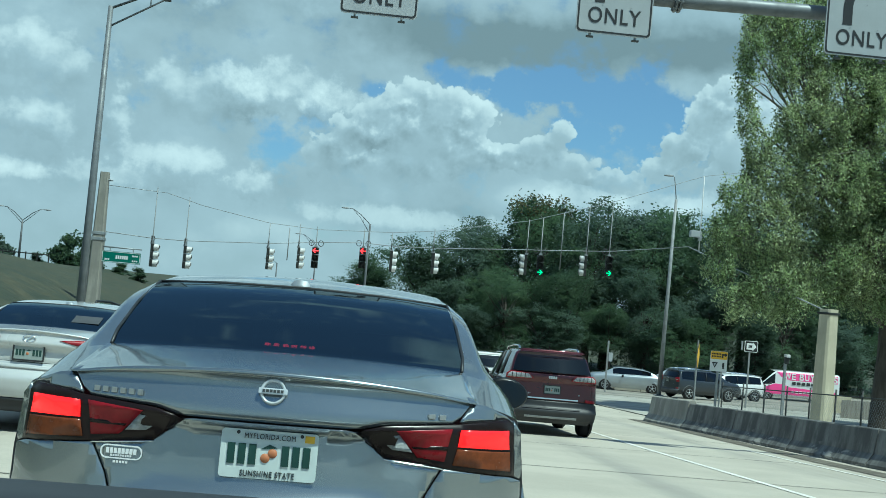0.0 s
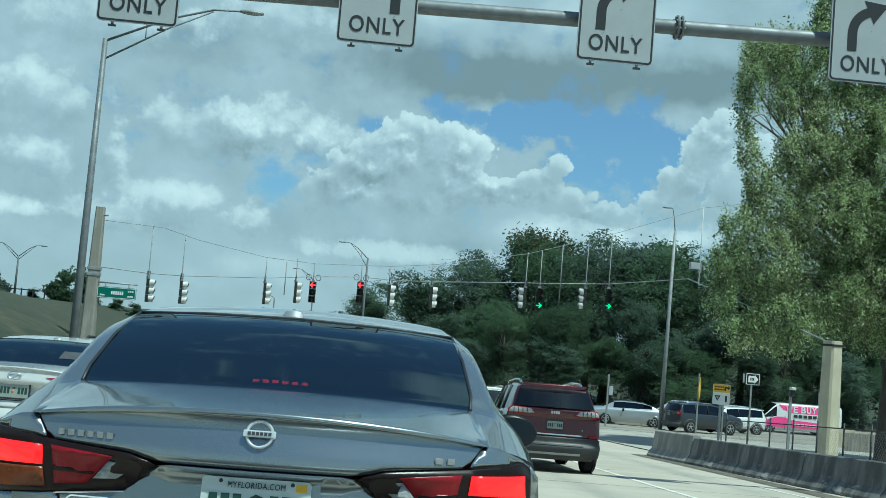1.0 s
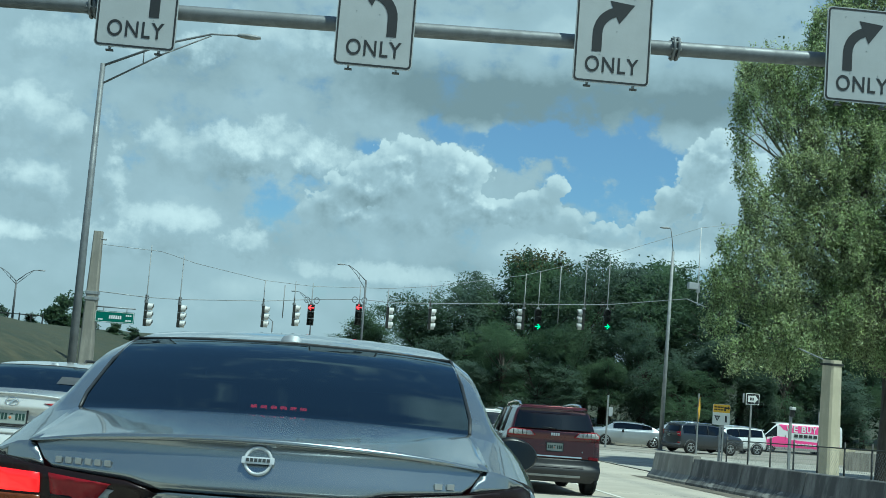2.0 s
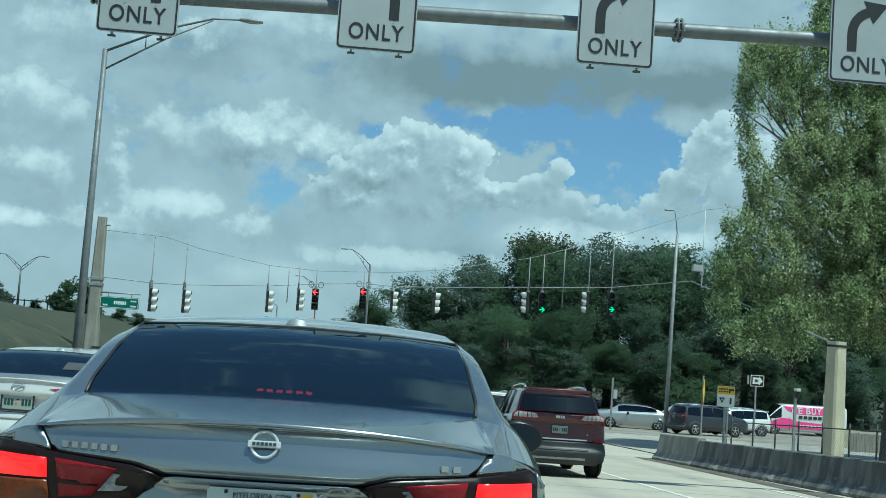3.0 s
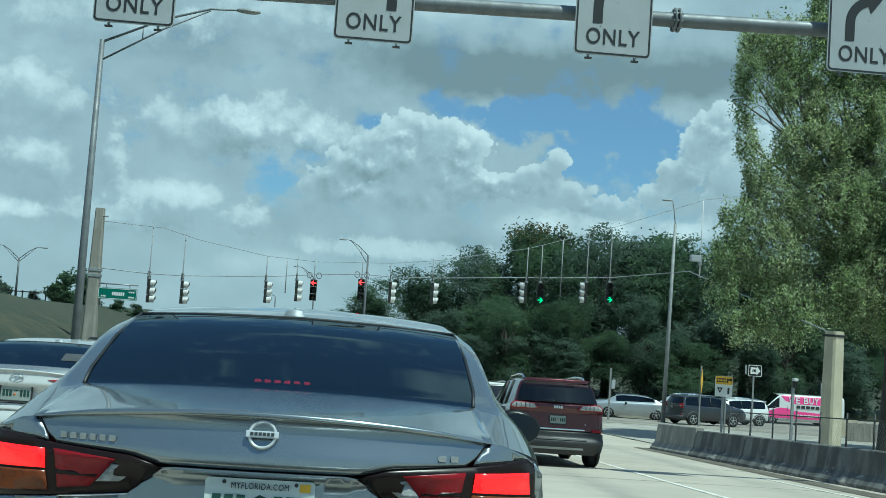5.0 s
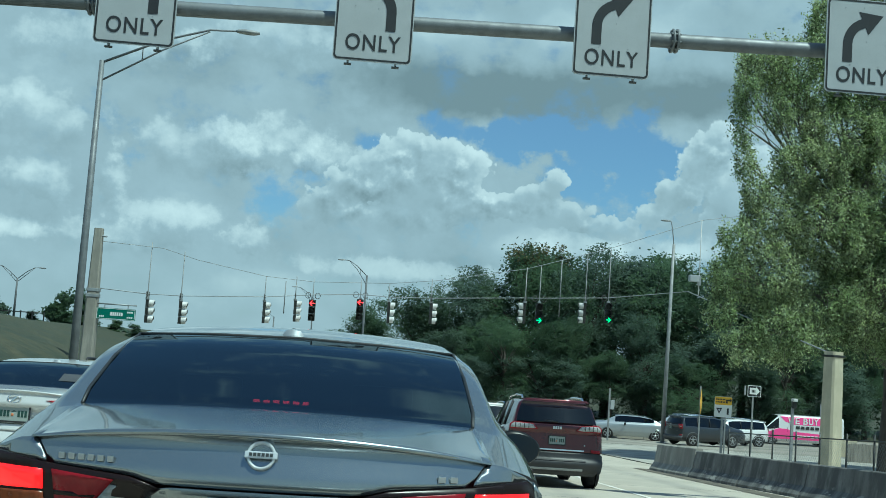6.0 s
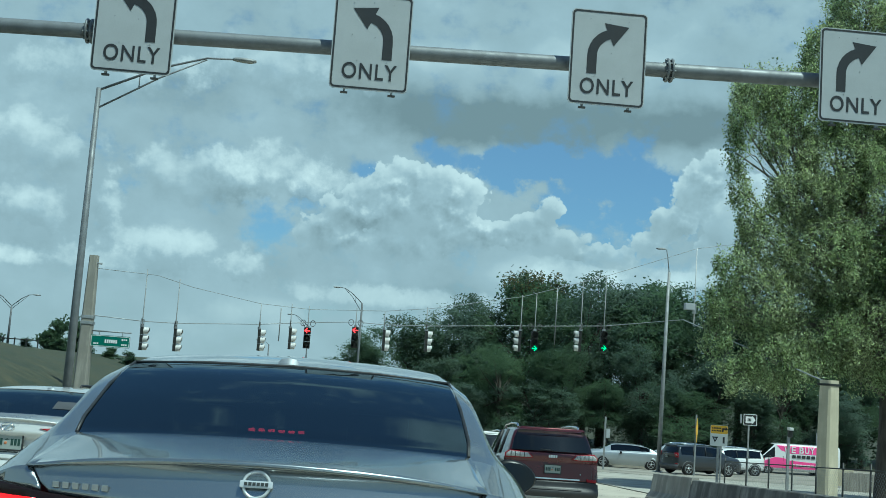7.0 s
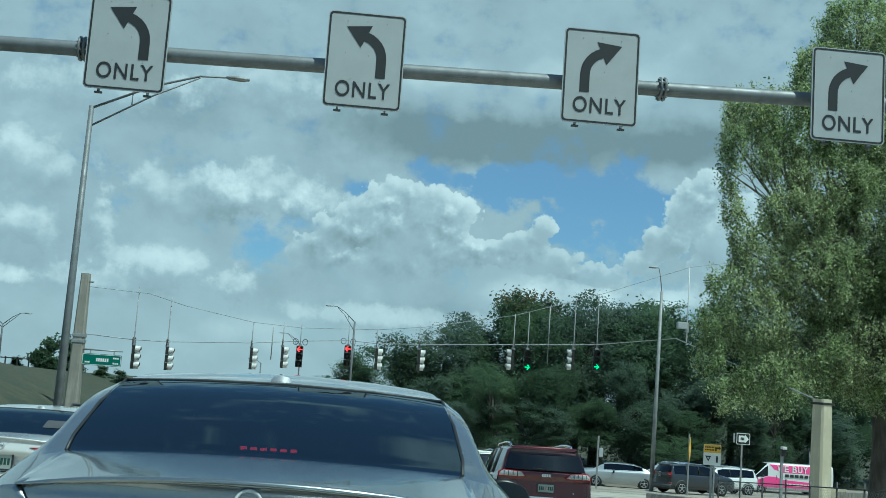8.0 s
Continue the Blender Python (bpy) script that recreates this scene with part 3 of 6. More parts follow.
bridge = thing("sign_bridge", pose(0, 17.02, 0), "grey galvanised steel sign bridge across the ramp", "sign bridge")


def beam_z(x):
    return 6.18 + 0.0235 * (x + 0.5) if x < 8 else 6.18 + 0.0235 * 8.5


XS = [-8.0, -6, -4, -2, 0, 2, 4, 6, 8, 10.6]
part("beam", tube_mesh("beam", [(x, 0, beam_z(x)) for x in XS], [0.115] * len(XS), M["lamp_steel"], 16), None, bridge, "round grey steel beam")
for x in (-4.42, 4.55):
    for dx in (-0.035, 0.035):
        f = part("flange", lathe("flange", [(0.17, -0.018), (0.19, -0.012), (0.19, 0.012), (0.17, 0.018)], M["lamp_steel"], 20, "x"), None, bridge)
        f.location = (x + dx, 0, beam_z(x))
    for k in range(8):
        w = k * math.pi / 4 + 0.3
        b = part("bolt", lathe("bolt", [(0.016, -0.075), (0.016, 0.075)], M["dull_steel"], 6, "x"), None, bridge)
        b.location = (x, 0.155 * math.cos(w), beam_z(x) + 0.155 * math.sin(w))
for x in (-8.0, 10.6):
    g = ground_z(17) + 0.0
    part("upright", tube_mesh("upright", [(x, 0, g), (x, 0, g + 0.1), (x, 0, 6.6)], [0.2, 0.17, 0.14], M["lamp_steel"], 16), None, bridge)
    part("base_plate", box_bm((0.55, 0.55, 0.06), (x, 0, g + 0.05)), M["dull_steel"], bridge)


# ---- street lamps ----
def luminaire_bm():
    bm = bmesh.new()
    rows = []
    for y, w, h, zc in ((0, 0.06, 0.05, 0), (0.08, 0.11, 0.08, 0.0), (0.3, 0.17, 0.10, -0.01), (0.55, 0.16, 0.09, -0.02), (0.72, 0.08, 0.05, -0.01)):
        rows.append([bm.verts.new((w * math.cos(a), y, zc + h * math.sin(a) * (1.0 if math.sin(a) > 0 else 0.7))) for a in [2 * math.pi * k / 12 for k in range(12)]])
    for a, b in zip(rows, rows[1:]):
        for k in range(12):
            bm.faces.new((a[k], a[(k + 1) % 12], b[(k + 1) % 12], b[k]))
    bm.faces.new(rows[0])
    bm.faces.new(rows[-1][::-1])
    bmesh.ops.recalc_face_normals(bm, faces=bm.faces)
    return bm


def street_lamp(x, y, top, r0, r1, arms, label, base=None, finish="steel"):
    """arms: yaw, reach, rise, truss."""
    g = ground_z(y) + bank_z(x, y) if base is None else base
    s = thing("street_lamp", pose(x, y, g), label, "street lamp", "street lamps")
    h = top - g
    part("pole", tube_mesh("pole", [(0, 0, -0.1), (0, 0, h * 0.5), (0, 0, h)], [r0, (r0 + r1) / 2, r1], M[finish], 14), None, s, "tapered grey steel pole")
    part("base_plate", box_bm((r0 * 4, r0 * 4, 0.05), (0, 0, 0.05)), M["dull_steel"], s)
    for yaw, reach, rise, truss in arms:
        d = Vector((math.cos(radians(yaw)), math.sin(radians(yaw)), 0))
        tip = d * reach + Vector((0, 0, h + rise))
        bow = [Vector((0, 0, h - 0.05)), d * reach * 0.45 + Vector((0, 0, h + rise * 0.62)), d * reach * 0.8 + Vector((0, 0, h + rise * 0.97)), tip]
        part("arm", tube_mesh("arm", bow, [0.032, 0.03, 0.026, 0.022], M[finish], 8), None, s)
        if truss:
            low = [Vector((0, 0, h - truss)), d * reach * 0.45 + Vector((0, 0, h + rise * 0.38)), d * reach * 0.8 + Vector((0, 0, h + rise * 0.93))]
            part("brace", tube_mesh("brace", low, [0.026, 0.022, 0.018], M[finish], 8), None, s)
            part("strut", tube_mesh("strut", [d * reach * 0.3 + Vector((0, 0, h + rise * 0.22 - truss * 0.3)), d * reach * 0.3 + Vector((0, 0, h + rise * 0.42))], [0.015] * 2, M[finish], 6), None, s)
        lum = part("luminaire", luminaire_bm(), M["pale_steel"], s, "grey lamp head", True)
        lum.matrix_basis = Matrix.Translation(tip) @ Matrix.Rotation(radians(yaw - 90), 4, "Z") @ Matrix.Diagonal((0.72, 0.78, 0.72, 1))
    return s


street_lamp(-6.66, 27.0, 7.55, 0.115, 0.06, [(2, 3.1, 1.02, 0.5)], "tall grey steel street lamp beside the ramp", finish="lamp_steel")
street_lamp(17.62, 64.0, 8.2, 0.13, 0.08, [(178, 0.28, 1.35, 0)], "slim grey street lamp at the crossing", base=ground_z(64), finish="pale_steel").rotation_euler = (0, radians(0.5), 0)
street_lamp(0.12, 85.0, 6.35, 0.12, 0.07, [(178, 1.7, 1.05, 0.7)], "grey street lamp with a braced arm beyond the crossing", base=ground_z(85))
street_lamp(-27.65, 92.0, 4.5, 0.1, 0.06, [(180, 1.6, 0.95, 0.3), (0, 1.6, 0.95, 0.3)], "far twin-arm street lamp above the grass bank")
street_lamp(-5.2, 118.0, 5.5, 0.1, 0.06, [(178, 1.75, 1.1, 0.6)], "far grey street lamp down the road", base=ground_z(118))
street_lamp(-11.6, 150.0, 3.9, 0.12, 0.08, [(178, 1.2, 0.5, 0)], "far grey street lamp down the road", base=ground_z(150))
street_lamp(34.4, 82.0, -0.9, 0.06, 0.04, [(10, 0.5, 0.5, 0)], "small curved lamp behind the parked van", base=ground_z(82))


# ---- strain poles, span wires and signals ----
def strain_pole(x, y, base_w, top_w, top, label, bands):
    g = ground_z(y) + bank_z(x, y)
    s = thing("strain_pole", pose(x, y, g), label, "pole")
    h = top - g
    bm = bmesh.new()
    rows = []
    for z, w in ((-0.2, base_w), (h * 0.5, (base_w + top_w) / 2), (h, top_w)):
        c = w * 0.12
        o = [(w / 2 - c, -w / 2), (w / 2, -w / 2 + c), (w / 2, w / 2 - c), (w / 2 - c, w / 2), (-w / 2 + c, w / 2), (-w / 2, w / 2 - c), (-w / 2, -w / 2 + c), (-w / 2 + c, -w / 2)]
        rows.append([bm.verts.new((a, b, z)) for a, b in o])
    for a, b in zip(rows, rows[1:]):
        for k in range(8):
            bm.faces.new((a[k], a[(k + 1) % 8], b[(k + 1) % 8], b[k]))
    bm.faces.new(rows[-1])
    bmesh.ops.recalc_face_normals(bm, faces=bm.faces)
    part("shaft", bm, M["pole_concrete" if top > 4 else "cream_concrete"], s, "square tapered concrete shaft")
    for z in bands:
        zz = z - g
        w = base_w + (top_w - base_w) * zz / h + 0.05
        part("band", box_bm((w, w, 0.14 if top > 4 else 0.07), (0, 0, zz), 0.02), M["dull_steel"] if top > 4 else M["housing"], s, "steel clamp band")
    return s


strain_pole(-11.75, 50.0, 0.6, 0.36, 5.45, "weathered concrete strain pole with steel bands", (2.75, 2.5))
strain_pole(14.4, 33.5, 0.54, 0.44, 1.98, "cream concrete strain pole behind the barrier", (1.84,)).rotation_euler = (0, 0, radians(24))
part("bracket", tube_mesh("bracket", [(0.1, -0.1, 5.45 - 0.35 - ground_z(50) - bank_z(-11.75, 50)), (0.4, -0.15, 5.45 - 0.35 - ground_z(50) - bank_z(-11.75, 50))], [0.04, 0.04], M["dull_steel"], 8), None, bpy.data.objects["strain_pole"], "small steel bracket")

WIRE_A, WIRE_B = Vector((-11.7, 50.0, 2.85)), Vector((14.4, 33.5, 1.88))


HEADS = []          # x, z, yaw, lit, wire z
for px_, pz, yaw, lit in ((-10.72, 2.58, 90, 0), (-9.08, 2.62, 90, 0), (-4.95, 2.92, 90, 0), (-3.42, 3.1, 90, 0), (-2.55, 3.2, 0, 1), (-0.16, 3.4, 0, 1),
                          (1.27, 3.36, 90, 0), (3.41, 3.46, 90, 0), (8.1, 3.82, -90, 0), (8.83, 3.86, 0, 3), (11.2, 4.04, -90, 0), (12.4, 4.13, 0, 3)):
    y = 57.0 if px_ > -4 else 57 - (-4 - px_) * 0.75
    f = y / 57.0
    HEADS.append(((px_ + (0.12 if px_ > 5 else 0)) * f, y, 1.25 + (pz - 0.49 - 1.25) * f, yaw, lit))


def arrow_bm(lit):
    s = 1 if lit == 3 else -1
    pts = [(-0.15, -0.022), (0.07, -0.022), (-0.03, -0.125), (0.03, -0.125), (0.15, 0.0), (0.03, 0.125), (-0.03, 0.125), (0.07, 0.022), (-0.15, 0.022)]
    return plate_bm([(s * a, b) for a, b in pts], 0.01, -0.02)


def signal_head(m, lit, rod, label):
    """Three sections with visors, hung from a rod; lit: 1 a red arrow, 3 a green one. It faces -y."""
    s = thing("traffic_signal", m, label, "traffic signal", "signals on the span wire")
    for k in range(3):
        z = 0.355 - 0.355 * k
        sec = part("section", box_bm((0.34, 0.14, 0.345), (0, -0.03, z), 0.02), M["housing"], s, "black signal section")
        part("lens", lathe("lens", [(0.15, -0.012), (0.14, -0.03), (0.0005, -0.045)], M["lens_off"], 20, "y"), None, sec).location = (0, -0.1, z)
        rows, n = [], 13
        verts, faces = [], []
        for depth, shrink in ((-0.1, 1.0), (-0.34, 0.98)):
            for rr in (0.165, 0.158):
                for i in range(n):
                    w = radians(-80 + 340 * i / (n - 1))
                    d = depth + (0.05 if depth < -0.2 and math.sin(w) < -0.3 else 0)
                    verts.append((rr * shrink * math.cos(w), d, z + rr * shrink * math.sin(w)))
        for a, b in ((0, 2), (1, 3), (2, 3)):
            for i in range(n - 1):
                faces.append((a * n + i, a * n + i + 1, b * n + i + 1, b * n + i))
        part("visor", mesh_of("visor", verts, faces, M["visor"] if not lit else M["housing"], True), None, sec, "lens visor")
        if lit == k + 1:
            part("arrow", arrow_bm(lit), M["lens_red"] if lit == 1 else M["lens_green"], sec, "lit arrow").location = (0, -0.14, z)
    part("hanger", tube_mesh("hanger", [(0, 0, 0.5), (0, 0, 0.72), (0, 0, rod)], [0.03, 0.025, 0.02], M["pale_steel"], 8), None, s, "pale hanger rod")
    part("cap", box_bm((0.16, 0.16, 0.1), (0, 0, 0.57), 0.02), M["dull_steel"], s)
    for dx in (-0.24, 0.24):
        pts = [(dx + 0.13 * math.cos(w), 0, 0.74 + 0.15 * math.sin(w)) for w in [2 * math.pi * k / 10 for k in range(11)]]
        part("cable_loop", tube_mesh("cable_loop", pts, [0.018] * 11, M["cable"], 5), None, s)
    return s


RODS = [r + 0.45 for r in (2.7, 2.4, 1.35, 1.3, 1.15, 1.05, 1.0, 1.3, 1.9, 2.0, 2.65, 2.85)]
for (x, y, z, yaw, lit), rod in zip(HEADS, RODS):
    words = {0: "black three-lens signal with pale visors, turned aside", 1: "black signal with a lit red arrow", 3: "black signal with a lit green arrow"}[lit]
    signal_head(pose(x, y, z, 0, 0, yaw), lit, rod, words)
for x, z0, z1 in ((-3.95, 2.45, 4.1), (10.0, 3.25, 6.2)):
    part("sensor_rod", tube_mesh("sensor_rod", [(x, 57, z0), (x, 57, z1)], [0.025, 0.025], M["pale_steel"], 8), None, None, "pale thin rod hung on the span wires")["category"] = "rod"
lower = [WIRE_A] + [Vector((x, y, z + 0.78)) for x, y, z, a, b in HEADS] + [Vector((16.2, 55.5, 4.95)), WIRE_B]
part("span_wire", tube_mesh("span_wire", lower, [0.022] * len(lower), M["dull_steel"], 6), None, None, "grey lower span wire carrying the signals")["category"] = "wire"
upper = [Vector((-11.7, 50, 4.9)), Vector((-9.35, 52.3, 4.95)), Vector((-7.9, 53.5, 4.6)), Vector((-4.9, 56, 4.2)), Vector((-2.5, 57, 4.15)), Vector((1.3, 57, 4.35)), Vector((3.6, 57, 4.65)), Vector((8.2, 57, 5.6)), Vector((12.4, 57, 6.95)), Vector((17.2, 57, 8.8)), Vector((22, 58, 9.8))]
part("span_wire", tube_mesh("span_wire", upper, [0.014] * len(upper), M["dull_steel"], 5), None, None, "thin upper span wire between the poles")["category"] = "wire"
cam_rod = thing("traffic_camera", pose(17.2, 57, 4.9), "white traffic camera on a hanging rod", "traffic camera")
part("rod", tube_mesh("rod", [(0, 0, 0), (0, 0, 3.9)], [0.03, 0.02], M["visor"], 8), None, cam_rod)
part("camera_box", box_bm((0.5, 0.35, 0.34), (-0.28, 0, 0.85), 0.04), M["sign_white"], cam_rod, "white camera housing")
part("mount", box_bm((0.16, 0.16, 0.5), (0.0, 0, 0.75), 0.02), M["dull_steel"], cam_rod)

name_sign = thing("street_name_sign", pose(-10.68, 49.9, 1.76), "green street name sign on the strain pole", "sign")
part("panel", plate_bm(rounded(1.68, 0.5, 0.04), 0.03), M["sign_green"], name_sign)
part("border", ring_bm(rounded(1.64, 0.46, 0.03), rounded(1.6, 0.42, 0.02), 0.004, -0.006), M["lettering"], name_sign)
part("name_bar", bars_bm(6, 0.55, 0.15, 0.006), M["lettering"], name_sign).location = (0.03, -0.004, 0.0)
part("small_bar", bars_bm(3, 0.26, 0.07, 0.006), M["lettering"], name_sign).location = (0.6, -0.004, 0.1)
part("small_bar", bars_bm(3, 0.26, 0.07, 0.006), M["lettering"], name_sign).location = (0.6, -0.004, -0.12)
part("small_bar", bars_bm(3, 0.22, 0.07, 0.006), M["lettering"], name_sign).location = (-0.6, -0.004, -0.12)
part("arm", tube_mesh("arm", [(-0.85, 0.05, 0.42), (0.86, 0.05, 0.42)], [0.035, 0.03], M["dull_steel"], 8), None, name_sign)
for dx in (-0.5, 0.5):
    part("hanger", box_bm((0.04, 0.03, 0.22), (dx, 0.03, 0.33)), M["dull_steel"], name_sign)


# ---- roadside signs and fence ----
def post_sign(name, x, y, top, label, width=0.07):
    g = ground_z(y)
    s = thing(name, pose(x, y, g), label, "sign")
    part("post", box_bm((width, width, top - g), (0, 0.05, (top - g) / 2)), M["pale_steel"], s, "square steel post")
    return s, g


s, g = post_sign("yield_sign", 12.85, 39.0, 0.25, "yellow and white turning traffic sign on a steel post")
for nm, w, h, z, mt in (("panel", 0.62, 0.72, -0.11, "bright_white"), ("top_panel", 0.6, 0.28, 0.1, "sign_yellow")):
    part(nm, plate_bm(rounded(w, h, 0.04), 0.012, 0 if nm == "panel" else -0.012), M[mt], s).location = (0, 0, z - g)
part("triangle", plate_bm([(-0.11, 0.1), (0.11, 0.1), (0, -0.1)], 0.004, -0.006), M["sign_black"], s).location = (-0.14, 0, -0.25 - g)
part("triangle_core", plate_bm([(-0.05, 0.05), (0.05, 0.05), (0, -0.04)], 0.004, -0.010), M["sign_white"], s).location = (-0.14, 0, -0.24 - g)
part("symbol", box_bm((0.07, 0.008, 0.22), (0.17, -0.004, -0.26 - g), 0.002), M["sign_black"], s, "plain dark symbol")
part("word_bar", bars_bm(6, 0.34, 0.05), M["sign_black"], s).location = (-0.1, -0.014, 0.15 - g)
part("word_bar", bars_bm(6, 0.34, 0.05), M["sign_black"], s).location = (-0.1, -0.014, 0.06 - g)
part("small_arrow", plate_bm([(-0.1, -0.08), (-0.04, -0.08), (-0.04, 0.0), (0.03, 0.0), (0.03, -0.04), (0.11, 0.03), (0.03, 0.1), (0.03, 0.06), (-0.1, 0.06)], 0.004, -0.016), M["sign_black"], s).location = (0.19, 0, 0.1 - g)

s, g = post_sign("route_sign", 19.62, 55.0, 0.46, "black and white route sign with a block arrow")
part("rim", plate_bm(rounded(0.68, 0.56, 0.05), 0.012, 0.006), M["bright_white"], s, "white sign rim").location = (0.05, 0, 0.21 - g)
part("panel", plate_bm(rounded(0.62, 0.5, 0.04), 0.012), M["sign_black"], s).location = (0.05, 0, 0.21 - g)
part("arrow", plate_bm([(-0.24, -0.16), (0.08, -0.16), (0.08, -0.22), (0.27, 0), (0.08, 0.22), (0.08, 0.16), (-0.24, 0.16)], 0.004, -0.010), M["bright_white"], s, "white block arrow").location = (0.05, 0, 0.21 - g)
part("number_bar", bars_bm(3, 0.2, 0.14), M["sign_black"], s).location = (0.0, -0.014, 0.21 - g)
part("side_panel", plate_bm(rounded(0.4, 0.45, 0.04), 0.012), M["dull_steel"], s).matrix_basis = Matrix.Translation((-0.36, 0.16, 0.23 - g)) @ Matrix.Rotation(radians(60), 4, "Z")
for ob in s.children:
    if not ob.name.startswith("post"):
        ob.scale = (1.0, 1.0, 1.0)

s, g = post_sign("warning_sign", 18.5, 60.0, 0.2, "yellow diamond warning sign seen edge on")
part("diamond", plate_bm([(0, 0.66), (0.64, 0), (0, -0.66), (-0.64, 0)], 0.012), M["sign_yellow"], s).matrix_basis = Matrix.Translation((0.05, 0, -0.65 - g)) @ Matrix.Rotation(radians(68), 4, "Z")
s, g = post_sign("marker_post", 14.0, 62.0, -0.3, "thin white post with a small box", 0.09)
part("box", box_bm((0.22, 0.1, 0.5), (0.16, 0, -1.2 - g), 0.02), M["sign_white"], s)
s, g = post_sign("marker_post", 16.6, 50.0, -0.5, "thin grey post behind the barrier", 0.06)
s, g = post_sign("sensor_post", 10.45, 26.5, 0.42, "grey post carrying a small dark sensor", 0.06)
part("sensor", box_bm((0.11, 0.16, 0.07), (0.02, 0, 0.6 - g), 0.02), M["visor"], s)
part("sensor_neck", box_bm((0.1, 0.1, 0.2), (0.02, 0.02, 0.5 - g), 0.02), M["housing"], s)

fence = thing("wire_fence", pose(0, 0, 0), "low dark chain-link fence behind the barrier", "fence")
post_y = [29.0, 27.4, 25.9, 24.5, 23.2, 21.9, 20.7, 19.5, 18.3]
for y in post_y:
    part("post", tube_mesh("post", [(9.75, y, ground_z(y) - 0.1), (9.75, y, ground_z(y) + 1.3)], [0.02, 0.02], M["housing"], 8), None, fence)
verts, faces = [], []
for a in range(0, 110):
    for s_ in (1, -1):
        y0 = 18.3 + a * 0.1
        y1 = y0 + s_ * 1.1
        if not 18.2 < y1 < 29.1:
            continue
        base = len(verts)
        for yy, zz in ((y0, 0.05), (y1, 1.15)):
            z = ground_z(yy) + zz
            verts += [(9.75, yy, z), (9.75, yy + 0.008, z)]
        faces.append((base, base + 1, base + 3, base + 2))
part("wire_mesh", mesh_of("wire_mesh", verts, faces, M["dull_steel"]), None, fence)["kind"] = "stuff"
part("rail", tube_mesh("rail", [(9.75, y, ground_z(y) + 1.18) for y in post_y], [0.013] * 9, M["housing"], 8), None, fence)

boards = thing("board_fence", pose(23.2, 52.0, ground_z(52)), "weathered grey board fence behind the barrier", "fence")
for k in range(26):
    part("board", box_bm((0.143, 0.025, 0.86 + 0.03 * ((k * 7) % 3)), (0.075 + 0.15 * k, 0, 0.45), 0.006), M["grey_board"], boards)
for z in (0.2, 0.7):
    part("rail", box_bm((3.9, 0.05, 0.09), (1.95, 0.05, z)), M["grey_board"], boards)
part("low_wall", box_bm((1.7, 0.2, 1.0), (26.4, 60.0, ground_z(60) + 0.45), 0.02), M["cream_concrete"], None, "low tan block wall beside the side lane")["category"] = "wall"


# ---- trees ----
def leaves_mesh(name, spots, size, mat, droop=0.0, seed=1, wide=0.45, scatter=0.75):
    """Small folded leaves at the spots, each an island of its own."""
    rng = np.random.default_rng(seed)
    n = len(spots)
    up = rng.normal(size=(n, 3)) * scatter + np.array([0.25, -0.3, 0.8])          # blades turn to the light
    up /= np.linalg.norm(up, axis=1)[:, None]
    axis = rng.normal(size=(n, 3))
    axis[:, 2] -= droop
    other = np.cross(up, axis)
    other /= np.linalg.norm(other, axis=1)[:, None]
    axis = np.cross(other, up)
    s = size * rng.uniform(0.6, 1.4, (n, 1))
    v = np.stack([spots - axis * s, spots + other * s * wide + up * s * 0.12, spots + axis * s, spots - other * s * wide + up * s * 0.12], 1).reshape(-1, 3)
    me = bpy.data.meshes.new(name)
    me.vertices.add(4 * n)
    me.vertices.foreach_set("co", v.ravel())
    me.loops.add(4 * n)
    me.loops.foreach_set("vertex_index", np.arange(4 * n))
    me.polygons.add(n)
    me.polygons.foreach_set("loop_start", np.arange(0, 4 * n, 4))
    me.materials.append(mat)
    me.update()
    me.validate()
    return me


def crown_spots(lobes, clumps, per, spread, seed, shell=0.55, hang=0.6):
    """Leaf places: clumps through the outer part of the lobes, thinning outwards."""
    rng = np.random.default_rng(seed)
    vol = np.array([l[3] * l[4] * l[5] for l in lobes]) ** 0.8
    pick = rng.choice(len(lobes), clumps, p=vol / vol.sum())
    L = np.array(lobes)[pick]
    d = rng.normal(size=(clumps, 3))
    d /= np.linalg.norm(d, axis=1)[:, None]
    rad = shell + (1 - shell) * rng.random((clumps, 1)) ** 0.6
    c = L[:, :3] + d * rad * L[:, 3:6] * rng.uniform(0.85, 1.12, (clumps, 1))
    size = spread * rng.uniform(0.5, 1.5, (clumps, 1))
    p = np.repeat(c, per, 0) + np.clip(rng.normal(size=(clumps * per, 3)), -1.7, 1.7) * np.repeat(size, per, 0) * [1 if hang < 1 else 0.72, 1 if hang < 1 else 0.72, hang]
    return p, c


def limb_bm(verts, faces, pts, radii, sides=6):
    base = len(verts)
    pts = [Vector(p) for p in pts]
    for i, p in enumerate(pts):
        d = (pts[min(i + 1, len(pts) - 1)] - pts[max(i - 1, 0)]).normalized()
        a = d.cross(Vector((0.3, 0.1, 1)) if abs(d.z) < 0.9 else Vector((1, 0, 0))).normalized()
        b = d.cross(a)
        verts += [p + (a * math.cos(w) + b * math.sin(w)) * radii[i] for w in [2 * math.pi * k / sides for k in range(sides)]]
    for i in range(len(pts) - 1):
        for k in range(sides):
            q = (k + 1) % sides
            faces.append((base + i * sides + k, base + i * sides + q, base + (i + 1) * sides + q, base + (i + 1) * sides + k))


